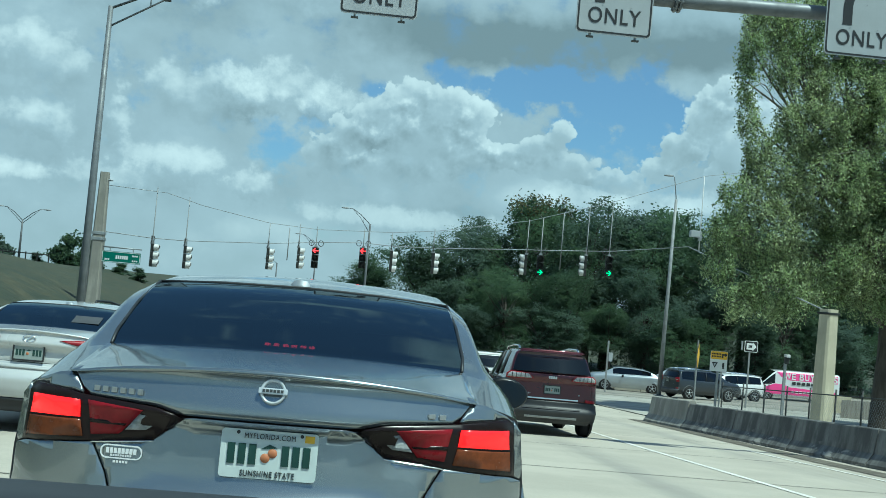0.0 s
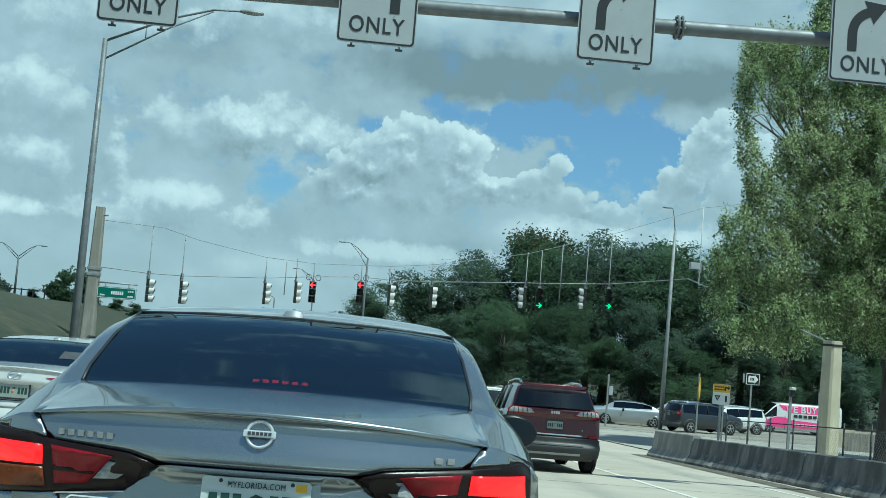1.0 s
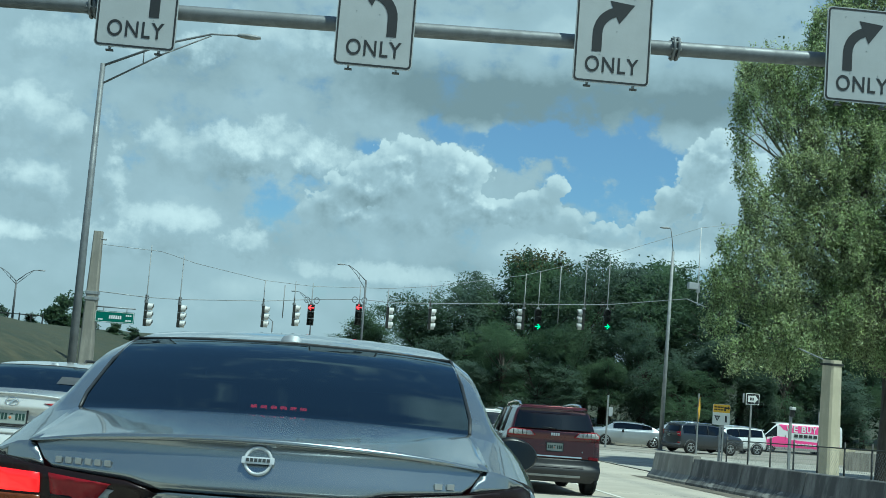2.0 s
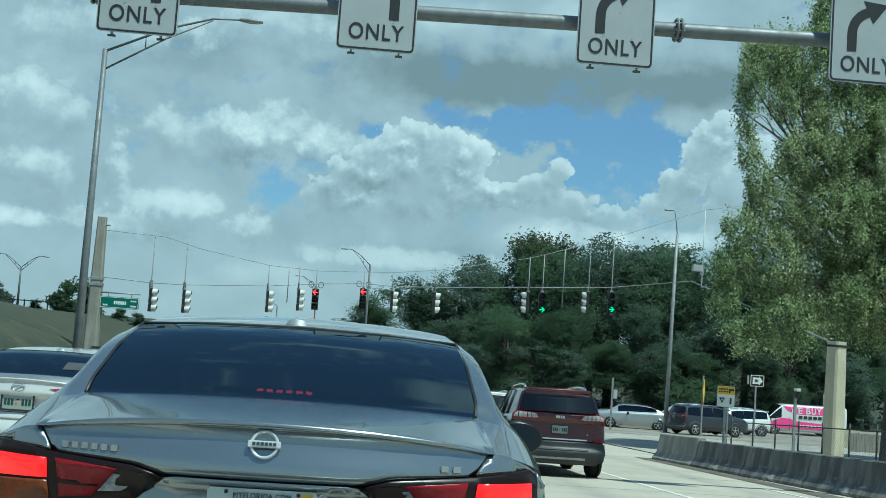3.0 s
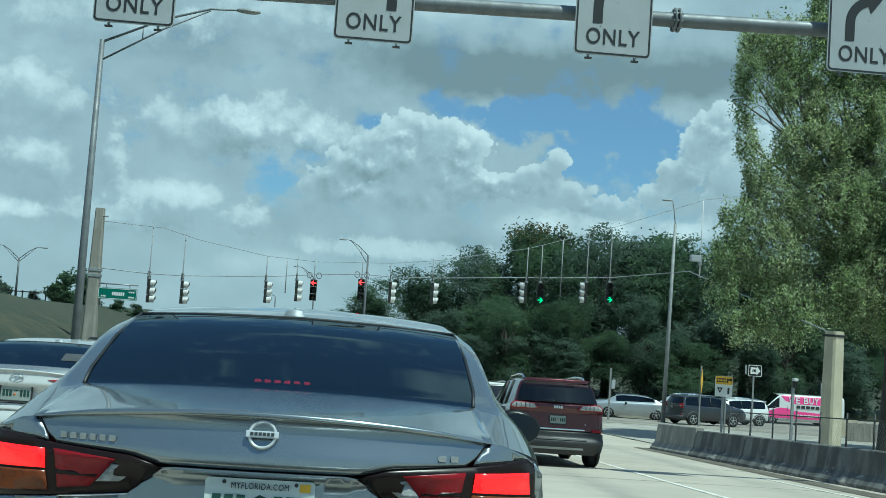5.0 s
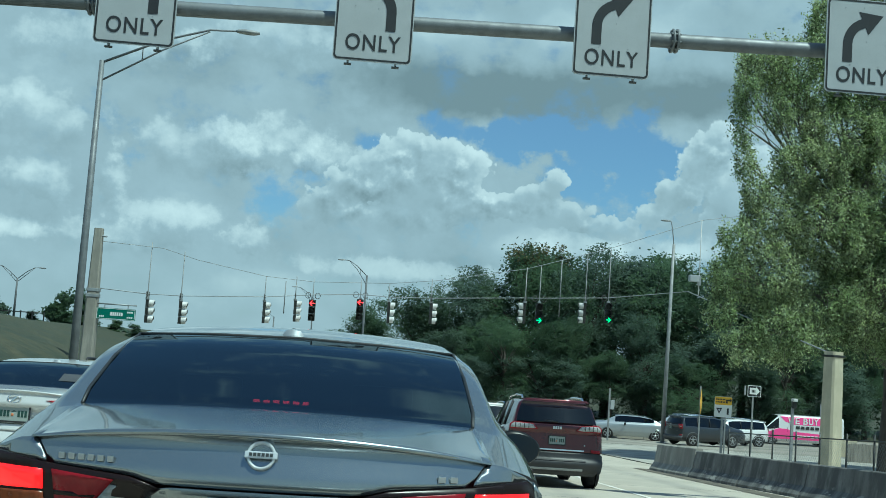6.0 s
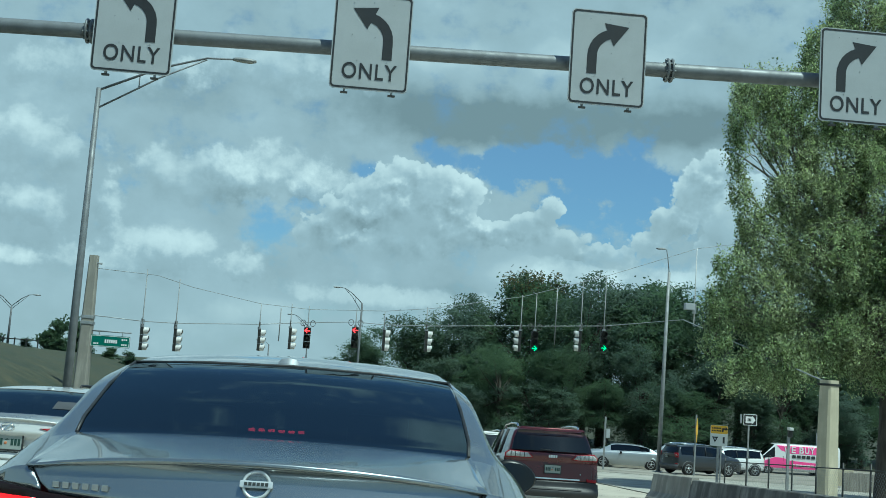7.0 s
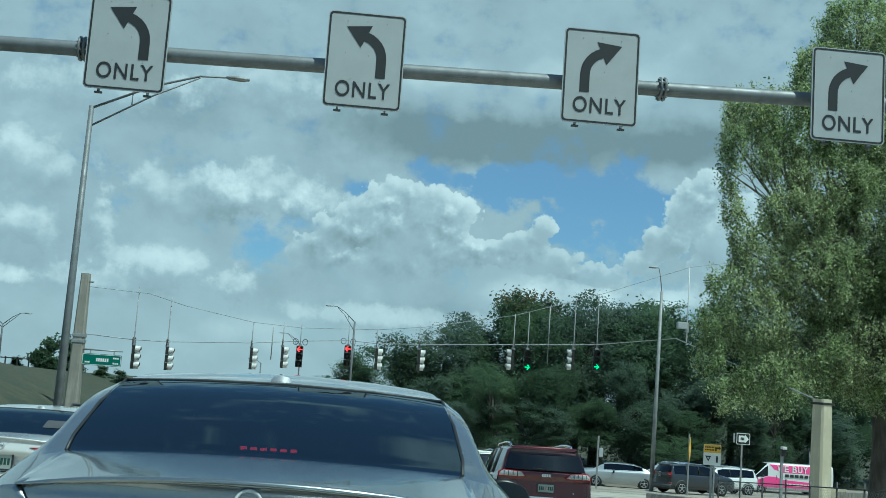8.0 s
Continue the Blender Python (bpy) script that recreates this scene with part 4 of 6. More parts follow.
def tree(name, lobes, trunk_h, trunk_r, clumps, per, spread, leaf, mat, label, seed, droop=0.0, limbs=26, group="woods beyond the crossing", arching=False):
    s = thing(name, pose(0, 0, 0), label, "tree", group)
    rng = random.Random(seed)
    p, c = crown_spots(lobes, clumps, per, spread, seed, 0.55, 1.25 if arching else 0.6)
    verts, faces = [], []
    limb_bm(verts, faces, [(0, 0, -0.3), (0.05, 0, trunk_h * 0.4), (-0.05, 0.05, trunk_h)], [trunk_r * 1.3, trunk_r, trunk_r * 0.7], 10)
    part("trunk", mesh_of("trunk", verts, faces, M["bark"], True), None, s, "grey-brown trunk")
    verts, faces = [], []
    picked = [Vector(x) for x in rng.sample([tuple(x) for x in c], min(limbs, len(c)))]
    hubs = [Vector(l[:3]) for l in lobes] if arching else []
    boughs = []
    for h in hubs:
        start = Vector((0, 0, min(trunk_h * rng.uniform(0.55, 1.0), max(1.5, h.z - 0.5))))
        side = Vector((rng.uniform(-.9, .9), rng.uniform(0.2, 1.4), rng.uniform(0.3, 1.7)))
        pts = [start.lerp(h, k / 7) + side * math.sin(k / 7 * math.pi) + Vector((rng.uniform(-.15, .15), rng.uniform(-.15, .15), rng.uniform(-.15, .15))) * (0 < k < 7) for k in range(8)]
        limb_bm(verts, faces, pts, [trunk_r * 0.27 * (1 - k / 9) ** 1.3 + 0.01 for k in range(8)], 6)
        boughs.append(pts)
    for q in picked:
        if hubs:
            pts = boughs[min(range(len(hubs)), key=lambda i: (hubs[i] - q).length)]
            start = pts[rng.randint(4, 7)]
            bend = Vector((rng.uniform(-.4, .4), rng.uniform(-.4, .4), rng.uniform(0.1, 0.6)))
            limb_bm(verts, faces, [start.lerp(q, k / 5) + bend * math.sin(k / 5 * math.pi) for k in range(6)] + [q + Vector((0.03, 0, -0.35))], [0.035, 0.03, 0.024, 0.018, 0.013, 0.01, 0.006], 4)
            continue
        start = Vector((0, 0, trunk_h * rng.uniform(0.6, 1.0)))
        mid = start.lerp(q, 0.5) + Vector((rng.uniform(-.3, .3), rng.uniform(-.3, .3), rng.uniform(0.0, 0.8)))
        limb_bm(verts, faces, [start, start.lerp(mid, .5) + Vector((0, 0, .2)), mid, mid.lerp(q, .6), q], [trunk_r * 0.4, trunk_r * 0.28, trunk_r * 0.17, trunk_r * 0.1, 0.012], 5)
    part("branchwork", mesh_of("branchwork", verts, faces, M["pale_bark" if arching else "bark"], True), None, s, "branching bare limbs")["kind"] = "stuff"
    part("crown", leaves_mesh("crown", p, leaf, mat, droop, seed, *((0.42, 0.75) if arching else (0.8, 0.32))), None, s, "uneven leafy crown")["kind"] = "stuff"
    return s


def oak_lobes(seed, w, h, low):
    rng = random.Random(seed)
    out = []
    for i in range(11):
        a, k = rng.uniform(0, 6.28), rng.uniform(0.1, 0.75)
        z = rng.uniform(low, h * 0.86)
        taper = 1.0 - 0.45 * max(0, (z - h * 0.5) / (h * 0.5))
        out.append((math.cos(a) * w * k * taper, math.sin(a) * w * k * taper, z, w * rng.uniform(0.28, 0.45), w * rng.uniform(0.28, 0.45), h * rng.uniform(0.1, 0.19)))
    return out


kinds, tops = [], []
for i, (w, h, low, mat) in enumerate(((6.5, 15, 2.0, "leaf_oak"), (5.5, 13, 1.6, "leaf_dark"), (7.0, 14, 1.5, "leaf_oak"), (4.5, 11, 1.2, "leaf_dark"))):
    lobes = oak_lobes(20 + i, w, h, low)
    tops.append(max(l[2] + l[5] for l in lobes))
    kinds.append(tree("oak_tree", lobes, h * 0.5, 0.32, 860, 32, 0.38, 0.098, M[mat], "dense dark green oak in the woods beyond the crossing", 40 + i))
# wood edge: x, y, height
WOOD = [(-2.6, 108, 6.6), (0.6, 105, 8.9), (3.2, 109, 9.9), (6.0, 104, 10.9), (9.2, 107, 13.6), (12.0, 110, 13.6), (15.0, 104, 15.4), (18.6, 108, 16.2), (21.0, 103, 15.4), (23.6, 107, 16.8), (26.6, 104, 16.0),
        (30.0, 108, 16.4), (33, 102, 15.2), (37, 107, 16.0), (42, 103, 15.4), (47, 106, 16), (53, 103, 16), (59, 107, 17),
        (1.5, 99, 5.6), (6.5, 98, 7.2), (12.5, 97, 8.6), (18, 96.5, 9.2), (25, 97, 9.6), (31, 96.5, 8.8), (37.5, 97, 9.2), (44.5, 96.5, 9.4), (52, 97, 10), (9.5, 95.5, 5.0), (15.3, 95, 5.8), (21.5, 95.2, 6.2), (28, 95, 6.2), (34.4, 95.2, 6.4), (41, 95, 6.6)]
for i, (x, y, h) in enumerate(WOOD):
    src = kinds[i % 4]
    k = (h + 0.3) / tops[i % 4]
    wide = max(0.9 * k, 0.68)
    ob = src if i < 4 else copy_thing(src, pose(0, 0, 0))
    ob.matrix_basis = pose(x, y, ground_z(y) - 0.2, 0, 0, (i * 77) % 360)
    ob.scale = (wide, wide, k)
# a smaller, thinner tree for the far bank
small_tree = tree("small_tree", oak_lobes(31, 4.5, 11, 1.2), 5.5, 0.3, 240, 22, 0.5, 0.3, M["leaf_dark"], "small dark green tree behind the grass bank", 60, group="trees over the bank")
# thin, nearly bare tops
for x, y, z, w in ((15.4, 107, 11.3, 1.9), (18.2, 108, 11.5, 1.7)):
    t = tree("sparse_tree", [(0, 0, 13.6, w, w, 1.6), (0.6, 0, 12.4, w, w, 1.4)], 10.5, 0.2, 90, 10, 0.3, 0.13, M["leaf_dry"], "thin half-bare tree top above the woods", int(x * 10), limbs=70)
    t.matrix_basis = pose(x, y, ground_z(y) + z - 14.2 + 4.2)
# far trees over the bank
for i, (x, y, h) in enumerate(((-29.4, 112, 5.2), (-28.0, 114, 5.6), (-26.8, 113, 4.2), (-35.4, 111, 4.6), (-37.5, 113, 5.0), (-24.0, 118, 3.0), (-17.5, 125, 3.6), (-14, 128, 3.0), (-41, 112, 6))):
    ob = small_tree if i == 0 else copy_thing(small_tree, pose(0, 0, 0))
    ob.matrix_basis = pose(x, y, ground_z(y) + bank_z(x, y) - 0.6, 0, 0, x * 31)
    ob.scale = (0.36, 0.36, h / 11)

# the large tree by the barrier
TX, TY = 19.5, 40.0
TZ = ground_z(TY)
UPPER_CROWN = (
    (13.7, 39.0, 12.2, 1.0, 1.1, 0.8), (12.95, 38.5, 11.1, 0.45, 0.9, 0.9), (12.85, 38.5, 9.9, 0.25, 0.7, 0.8), (13.1, 38.5, 8.5, 0.3, 0.8, 0.9), (13.5, 38.5, 7.4, 0.5, 0.7, 0.65),
    (14.2, 38.8, 10.5, 0.8, 1.0, 0.45), (15.2, 39, 10.0, 0.8, 1.0, 0.5), (15.2, 39.5, 12.5, 1.3, 1.3, 1.0), (15.6, 39.5, 11.2, 1.3, 1.2, 0.8), (14.3, 39, 11.5, 0.7, 1.0, 0.5), (16.8, 40, 14.0, 1.2, 1.5, 1.4), (18.4, 40.5, 16.0, 1.5, 2.1, 2.0), (15.4, 38.6, 8.5, 1.3, 1.3, 1.0), (14.6, 38.6, 7.9, 0.8, 1.0, 0.7), (16.8, 39, 9.8, 1.5, 1.7, 1.4), (17.4, 39.2, 12.0, 1.3, 1.5, 1.4))
LOWER_CROWN = (
    (14.0, 38.5, 6.6, 1.0, 1.1, 0.9), (12.75, 38, 5.6, 0.7, 0.9, 0.7), (12.5, 38, 4.4, 0.8, 0.95, 0.75), (12.25, 38, 3.2, 0.55, 0.8, 0.7), (12.75, 37.8, 2.0, 0.75, 0.9, 0.6),
    (14.1, 38.5, 4.6, 1.35, 1.6, 1.35), (14.4, 38, 2.5, 1.4, 1.5, 1.05), (16.3, 38.6, 6.3, 1.7, 2.0, 1.8), (16.3, 38.5, 3.6, 1.6, 1.7, 1.4), (18.7, 39.4, 8.2, 1.9, 2.6, 2.7), (18.4, 39, 4.0, 1.8, 2.3, 2.1),
    (20.6, 41, 12.8, 2.1, 3.1, 3.0), (21.2, 40, 6.7, 2.3, 3.2, 3.2), (24, 40, 9.5, 2.6, 3.6, 4.6), (24, 40, 3.6, 2.4, 3.0, 2.0))
near_lobes = [(x - TX, y - TY, z - TZ, a, b, c) for x, y, z, a, b, c in UPPER_CROWN + LOWER_CROWN]
near = tree("laurel_oak", near_lobes, 7.0, 0.42, 9200, 54, 0.165, 0.057, M["leaf_near"], "large sunlit laurel oak with drooping leafy branches", 7, 1.2, 520, "", True)
near.matrix_basis = pose(TX, TY, TZ)


ridge = thing("ridge_fence", pose(0, 0, 0), "low dark fence along the grass bank", "fence")
rail = []
for k in range(9):
    x, y = -34.0 + 0.95 * k, 96.0
    z = ground_z(y) + bank_z(x, y)
    part("post", box_bm((0.09, 0.09, 0.9), (x, y, z + 0.42)), M["housing"], ridge)
    rail.append((x, y, z + 0.75))
part("rail", tube_mesh("rail", rail, [0.05] * len(rail), M["housing"], 6), None, ridge)
for k in range(9):
    x, y = -31.0 + 2.3 * k, 99.0 + (k * 7) % 5
    ob = copy_thing(small_tree, pose(0, 0, 0))
    ob.matrix_basis = pose(x, y, ground_z(y) + bank_z(x, y) - 0.3, 0, 0, 50 * k)
    ob.scale = (0.2, 0.2, 0.1 + 0.02 * (k % 3))
    tagged(ob, "low dark shrub on the grass bank", "shrub", "shrubs on the bank")
    ob.name = "shrub"



# ---- vehicles ----
def catmull(rows, sub):
    """Smooths rows of numbers, keeping each given row; sub steps between rows."""
    P = np.array(rows, float)
    out = []
    for i in range(len(P) - 1):
        a, b, c, d = P[max(i - 1, 0)], P[i], P[i + 1], P[min(i + 2, len(P) - 1)]
        m0, m1 = (c - a) / 2, (d - b) / 2
        m0, m1 = np.clip(m0, -abs(c - b) * 1.5, abs(c - b) * 1.5), np.clip(m1, -abs(c - b) * 1.5, abs(c - b) * 1.5)
        for k in range(sub):
            t = k / sub
            out.append((2 * t ** 3 - 3 * t ** 2 + 1) * b + (t ** 3 - 2 * t ** 2 + t) * m0 + (-2 * t ** 3 + 3 * t ** 2) * c + (t ** 3 - t ** 2) * m1)
    return np.array(out + [P[-1]])


def shell(rows, kind_of, mats, parent, low=0.2, sub=4):
    """A car body swept through sections, split into its panels.
    rows: y, sill w, waist w, shoulder w z, belt w z, rail w z, glass edge w z, top z."""
    R = catmull(rows, sub)
    secs = []
    for y, sill, waist, sw, sz, bw, bz, ew, ez, gw, gz_, top in R:
        half = [(sill * 0.93, low), (sill, low + 0.1), (waist, 0.52), (waist, 0.74), (sw, sz), (bw, bz), (ew, ez), (gw, gz_), (gw * 0.55, top - (top - gz_) * 0.28), (0, top)]
        half = catmull(half, 3)
        full = [(x, z) for x, z in half] + [(-x, z) for x, z in half[-2::-1]]
        secs.append([(x, y, z) for x, z in full])
    n = len(secs[0])
    buckets = {}
    for i in range(len(secs) - 1):
        for j in range(n - 1):
            seg = j // 3 if j < (n - 1) // 2 else (n - 2 - j) // 3
            buckets.setdefault(kind_of(i // sub, seg, j < (n - 1) // 2), []).append((i, j))
    for kind, cells in buckets.items():
        index, verts, faces = {}, [], []
        for i, j in cells:
            f = []
            for a, b in ((i, j), (i + 1, j), (i + 1, j + 1), (i, j + 1)):
                if (a, b) not in index:
                    index[(a, b)] = len(verts)
                    verts.append(secs[a][b])
                f.append(index[(a, b)])
            faces.append(tuple(f))
        name = kind.split("|")[0]
        ob = part(name, mesh_of(name, verts, faces, mats[name], True), None, parent)
        if name.endswith("glass") or name.endswith("window"):
            ob.visible_shadow = True
    # floor pan and end caps
    sec = secs[0]
    part("front_cap", mesh_of("front_cap", secs[-1], [tuple(range(n))], mats["body"]), None, parent)
    verts = [s[0] for s in secs] + [s[-1] for s in secs]
    k = len(secs)
    part("floor_pan", mesh_of("floor_pan", verts, [(i, i + 1, k + i + 1, k + i) for i in range(k - 1)], M["plastic"]), None, parent)
    part("rear_bulkhead", mesh_of("rear_bulkhead", sec, [tuple(range(n))], M["plastic"]), None, parent)


def tyre_and_rim(parent, x, y, r, w=0.22, rim=None):
    s = 1 if x > 0 else -1
    prof = [(r * 0.66, -w / 2), (r * 0.9, -w / 2), (r * 0.97, -w / 2 + 0.02), (r, -w / 2 + 0.05), (r, w / 2 - 0.05), (r * 0.97, w / 2 - 0.02), (r * 0.9, w / 2), (r * 0.66, w / 2)]
    wheel = part("wheel", lathe("wheel", prof, M["rubber"], 28, "x"), None, parent, "black rubber tyre")
    wheel.location = (x, y, r)
    prof = [(r * 0.66, -0.02), (r * 0.66, 0.0), (r * 0.6, 0.005), (r * 0.56, -0.05), (r * 0.2, -0.05), (r * 0.18, 0.01), (0.001, 0.012)]
    rm = part("rim", lathe("rim", [(a, s * (b + w / 2)) for a, b in prof], rim or M["alloy"], 28, "x"), None, wheel, "pale alloy rim")
    for k in range(5):
        t = Matrix.Rotation(k * 2 * math.pi / 5, 4, "X") @ Matrix.Translation((s * (w / 2 - 0.012), 0, r * 0.37))
        part("spoke", box_bm((0.025, r * 0.13, r * 0.5), (0, 0, 0), 0.005, t), rim or M["alloy"], wheel)
    return wheel


def arch(parent, x, y, r, mat):
    s = 1 if x > 0 else -1
    pts = [(x, y + r * 1.13 * math.cos(a), r + r * 1.13 * math.sin(a)) for a in [math.pi * k / 14 for k in range(15)]]
    part("wheel_arch", tube_mesh("wheel_arch", pts, [0.035] * 15, mat, 8), None, parent)
    part("arch_liner", lathe("arch_liner", [(r * 1.12, 0.0), (r * 1.12, s * 0.012), (0.01, s * 0.012)], M["plastic"], 28, "x"), None, parent).location = (x - s * 0.02, y, r)


def both(outline):
    """The outline and its mirror image."""
    return outline, [(-a, b) for a, b in outline][::-1]


def fascia(parent, form, pieces):
    """pieces: name, outline, material, proud, mirrored, label."""
    def lift(a, b, d):
        return (a, form(a, b) - d, b)
    for name, outline, mat, proud, mirrored, label in pieces:
        for o in (both(outline) if mirrored else (outline,)):
            part(name, outline_bm(o, lift, proud, 0.03), M[mat] if isinstance(mat, str) else mat, parent, label, True)


def plate_on(parent, at, frame_mat, label="white licence plate with green bars"):
    pl = part("licence_plate", plate_bm(rounded(0.305, 0.152, 0.012), 0.004), M["plate_dull" if frame_mat else "plate"], parent, label)
    pl.location = at
    for dx, n in ((-0.085, 3), (0.085, 3)):
        part("number_bar", bars_bm(n, 0.1, 0.064, 0.003, 0.3), M["ink_green"], pl).location = (dx, -0.002, 0.0)
    for dx, dz in ((-0.011, -0.01), (0.011, 0.006))[:1 if frame_mat else 2]:
        part("fruit", lathe("fruit", [(0.015, 0.0), (0.013, -0.0025), (0.001, -0.003)], M["ink_orange"], 14, "y"), None, pl, "orange fruit emblem").location = (dx, -0.001, dz)
    part("leaf", plate_bm([(-0.025, 0.018), (0.0, 0.034), (0.026, 0.024), (0.008, 0.02)], 0.002, -0.0022), M["ink_green"], pl)
    if frame_mat:
        part("plate_frame", ring_bm(rounded(0.325, 0.175, 0.015), rounded(0.293, 0.14, 0.01), 0.008, -0.006), frame_mat, pl, "black plate frame")
    else:
        top = part("lettering", letters_mesh("MYFLORIDA.COM", 0.16, 0.017, M["ink_dark"], 0.003), None, pl)
        top.location = (0.0, -0.002, 0.057)
        low = part("lettering", letters_mesh("SUNSHINE STATE", 0.17, 0.019, M["ink_dark"], 0.003), None, pl)
        low.location = (0, -0.002, -0.06)
        part("sticker", box_bm((0.03, 0.003, 0.022), (0.125, -0.0015, 0.058)), M["sign_yellow"], pl, "yellow year sticker")
        for dx in (-0.1, 0.1):
            part("plate_screw", lathe("plate_screw", [(0.006, 0.0), (0.006, -0.003)], M["ink_dark"], 8, "y"), None, pl).location = (dx, -0.001, 0.066)
    return pl


def door_mirror(parent, x, y, z, mat, glass=True):
    s = 1 if x > 0 else -1
    bm = bmesh.new()
    bmesh.ops.create_uvsphere(bm, u_segments=16, v_segments=10, radius=1.0)
    for v in bm.verts:
        v.co = Vector((v.co.x * 0.128, v.co.y * 0.09 * (1 if v.co.y > 0 else 0.35), v.co.z * 0.095 * (1 - 0.15 * s * v.co.x)))
    mi = part("door_mirror", bm, mat, parent, "rounded door mirror", True)
    mi.location = (x, y, z)
    bm = bmesh.new()
    bmesh.ops.create_circle(bm, cap_ends=True, segments=24, radius=1.0)
    bmesh.ops.transform(bm, matrix=Matrix.Translation((0, -0.035, 0)) @ Matrix.Rotation(radians(-s * 5), 4, "Z") @ Matrix.Rotation(radians(86), 4, "X") @ Matrix.Diagonal((0.112, 0.08, 1, 1)), verts=bm.verts)
    # tinted glass over black stands in for the dark reflection in the mirror
    part("mirror_glass", bm, M["glass"], mi, "mirror glass with its dark reflection put into the tint")
    part("mirror_stalk", tube_mesh("mirror_stalk", [(-s * 0.08, 0.03, -0.05), (-s * 0.2, 0.06, -0.08)], [0.03, 0.035], M["plastic"], 8), None, mi)


def on_road(x, y, heading=0.0, lift=0.03):
    """A place on the ramp, tilted with it; heading in degrees from +y towards -x."""
    slope = math.atan2(ground_z(y + 2.5) - ground_z(y), 2.5) if abs(heading) < 30 else 0.0
    return Matrix.Translation((x, y, ground_z(y) + lift)) @ Matrix.Rotation(radians(heading), 4, "Z") @ Matrix.Rotation(slope, 4, "X")


# sedan: y, sill, waist, shoulder w z, belt w z, rail w z, glass edge w z, top
SEDAN = [
    (0.30, 0.82, 0.855, 0.82, 0.955, 0.72, 0.990, 0.64, 1.003, 0.56, 1.015, 1.030),
    (0.64, 0.84, 0.90, 0.855, 0.975, 0.770, 1.060, 0.705, 1.080, 0.645, 1.088, 1.100),
    (0.78, 0.86, 0.915, 0.865, 0.978, 0.780, 1.080, 0.720, 1.135, 0.655, 1.142, 1.156),
    (1.08, 0.88, 0.945, 0.905, 0.972, 0.785, 1.085, 0.712, 1.250, 0.645, 1.262, 1.280),
    (1.42, 0.88, 0.945, 0.905, 0.965, 0.790, 1.070, 0.690, 1.330, 0.625, 1.362, 1.386),
    (2.15, 0.88, 0.945, 0.905, 0.955, 0.790, 1.055, 0.675, 1.395, 0.610, 1.432, 1.466),
    (2.95, 0.88, 0.945, 0.905, 0.945, 0.785, 1.035, 0.660, 1.395, 0.595, 1.430, 1.462),
    (3.40, 0.88, 0.945, 0.905, 0.935, 0.780, 1.020, 0.670, 1.320, 0.610, 1.360, 1.395),
    (4.05, 0.87, 0.92, 0.870, 0.910, 0.760, 0.990, 0.720, 1.010, 0.66, 1.030, 1.060),
    (4.60, 0.84, 0.89, 0.830, 0.860, 0.700, 0.930, 0.600, 0.950, 0.50, 0.965, 0.985),
    (4.88, 0.70, 0.74, 0.680, 0.700, 0.580, 0.760, 0.500, 0.780, 0.40, 0.790, 0.800),
]


def sedan_kind(i, seg, right):
    if seg >= 7:
        return "rear_glass" if 1 <= i <= 3 else "windscreen" if i == 7 else "roof" if 4 <= i <= 6 else "bonnet" if i > 7 else "body"
    if seg == 5 and 3 <= i <= 6:
        return "side_window|r" if right else "side_window|l"
    if seg in (5, 6) and 1 <= i <= 7:
        return "roof_rail|r" if right else "roof_rail|l"
    return "side_panel|r" if right else "side_panel|l"


def sedan_rear(x, z):
    a = abs(x)
    c = 0.02 + 0.3 * a * a + 6 * max(0, a - 0.62) ** 3
    v = float(np.interp(z, [0.25, 0.45, 0.55, 0.58, 0.68, 0.73, 0.873, 0.897, 0.907, 0.94, 0.975, 1.005, 1.03, 1.045, 1.06], [0.05, -0.03, -0.05, -0.04, 0.03, 0.045, 0.06, 0.0, -0.012, -0.006, 0.006, 0.016, 0.019, 0.012, 0.0]))
    fade = min(1, max(0, (0.6 - a) / 0.3)) if 0.58 < z < 0.903 else 1.0
    return c + v * fade


def lip_z(x):
    return 1.052 - 0.1 * x * x


def deck_z(x, y):
    """The boot's top, from the lip up to the foot of the rear glass."""
    back = sedan_rear(x, 1.11)
    t = min(1, max(0, (y - back) / (0.62 - back)))
    return lip_z(x) * (1 - t) + (1.109 - 0.042 * x * x) * t


def lid_panel(car, xs, zs, paint):
    """The upper boot lid: from its lower edge, given by xs and zs, up to the lip."""
    n, m = 44, 12
    verts, faces = [], []
    for i in range(n + 1):
        x = -xs[-1] + 2 * xs[-1] * i / n
        lo, hi = float(np.interp(abs(x), xs, zs)), lip_z(x) + 0.001
        verts += [(x, sedan_rear(x, lo + (hi - lo) * k / m) - (0.0 if k else -0.012), lo + (hi - lo) * k / m) for k in range(m + 1)]
    for i in range(n):
        for k in range(m):
            a = i * (m + 1) + k
            faces.append((a, a + m + 1, a + m + 2, a + 1))
    part("boot_lid", mesh_of("boot_lid", verts, faces, M[paint], True), None, car, "")


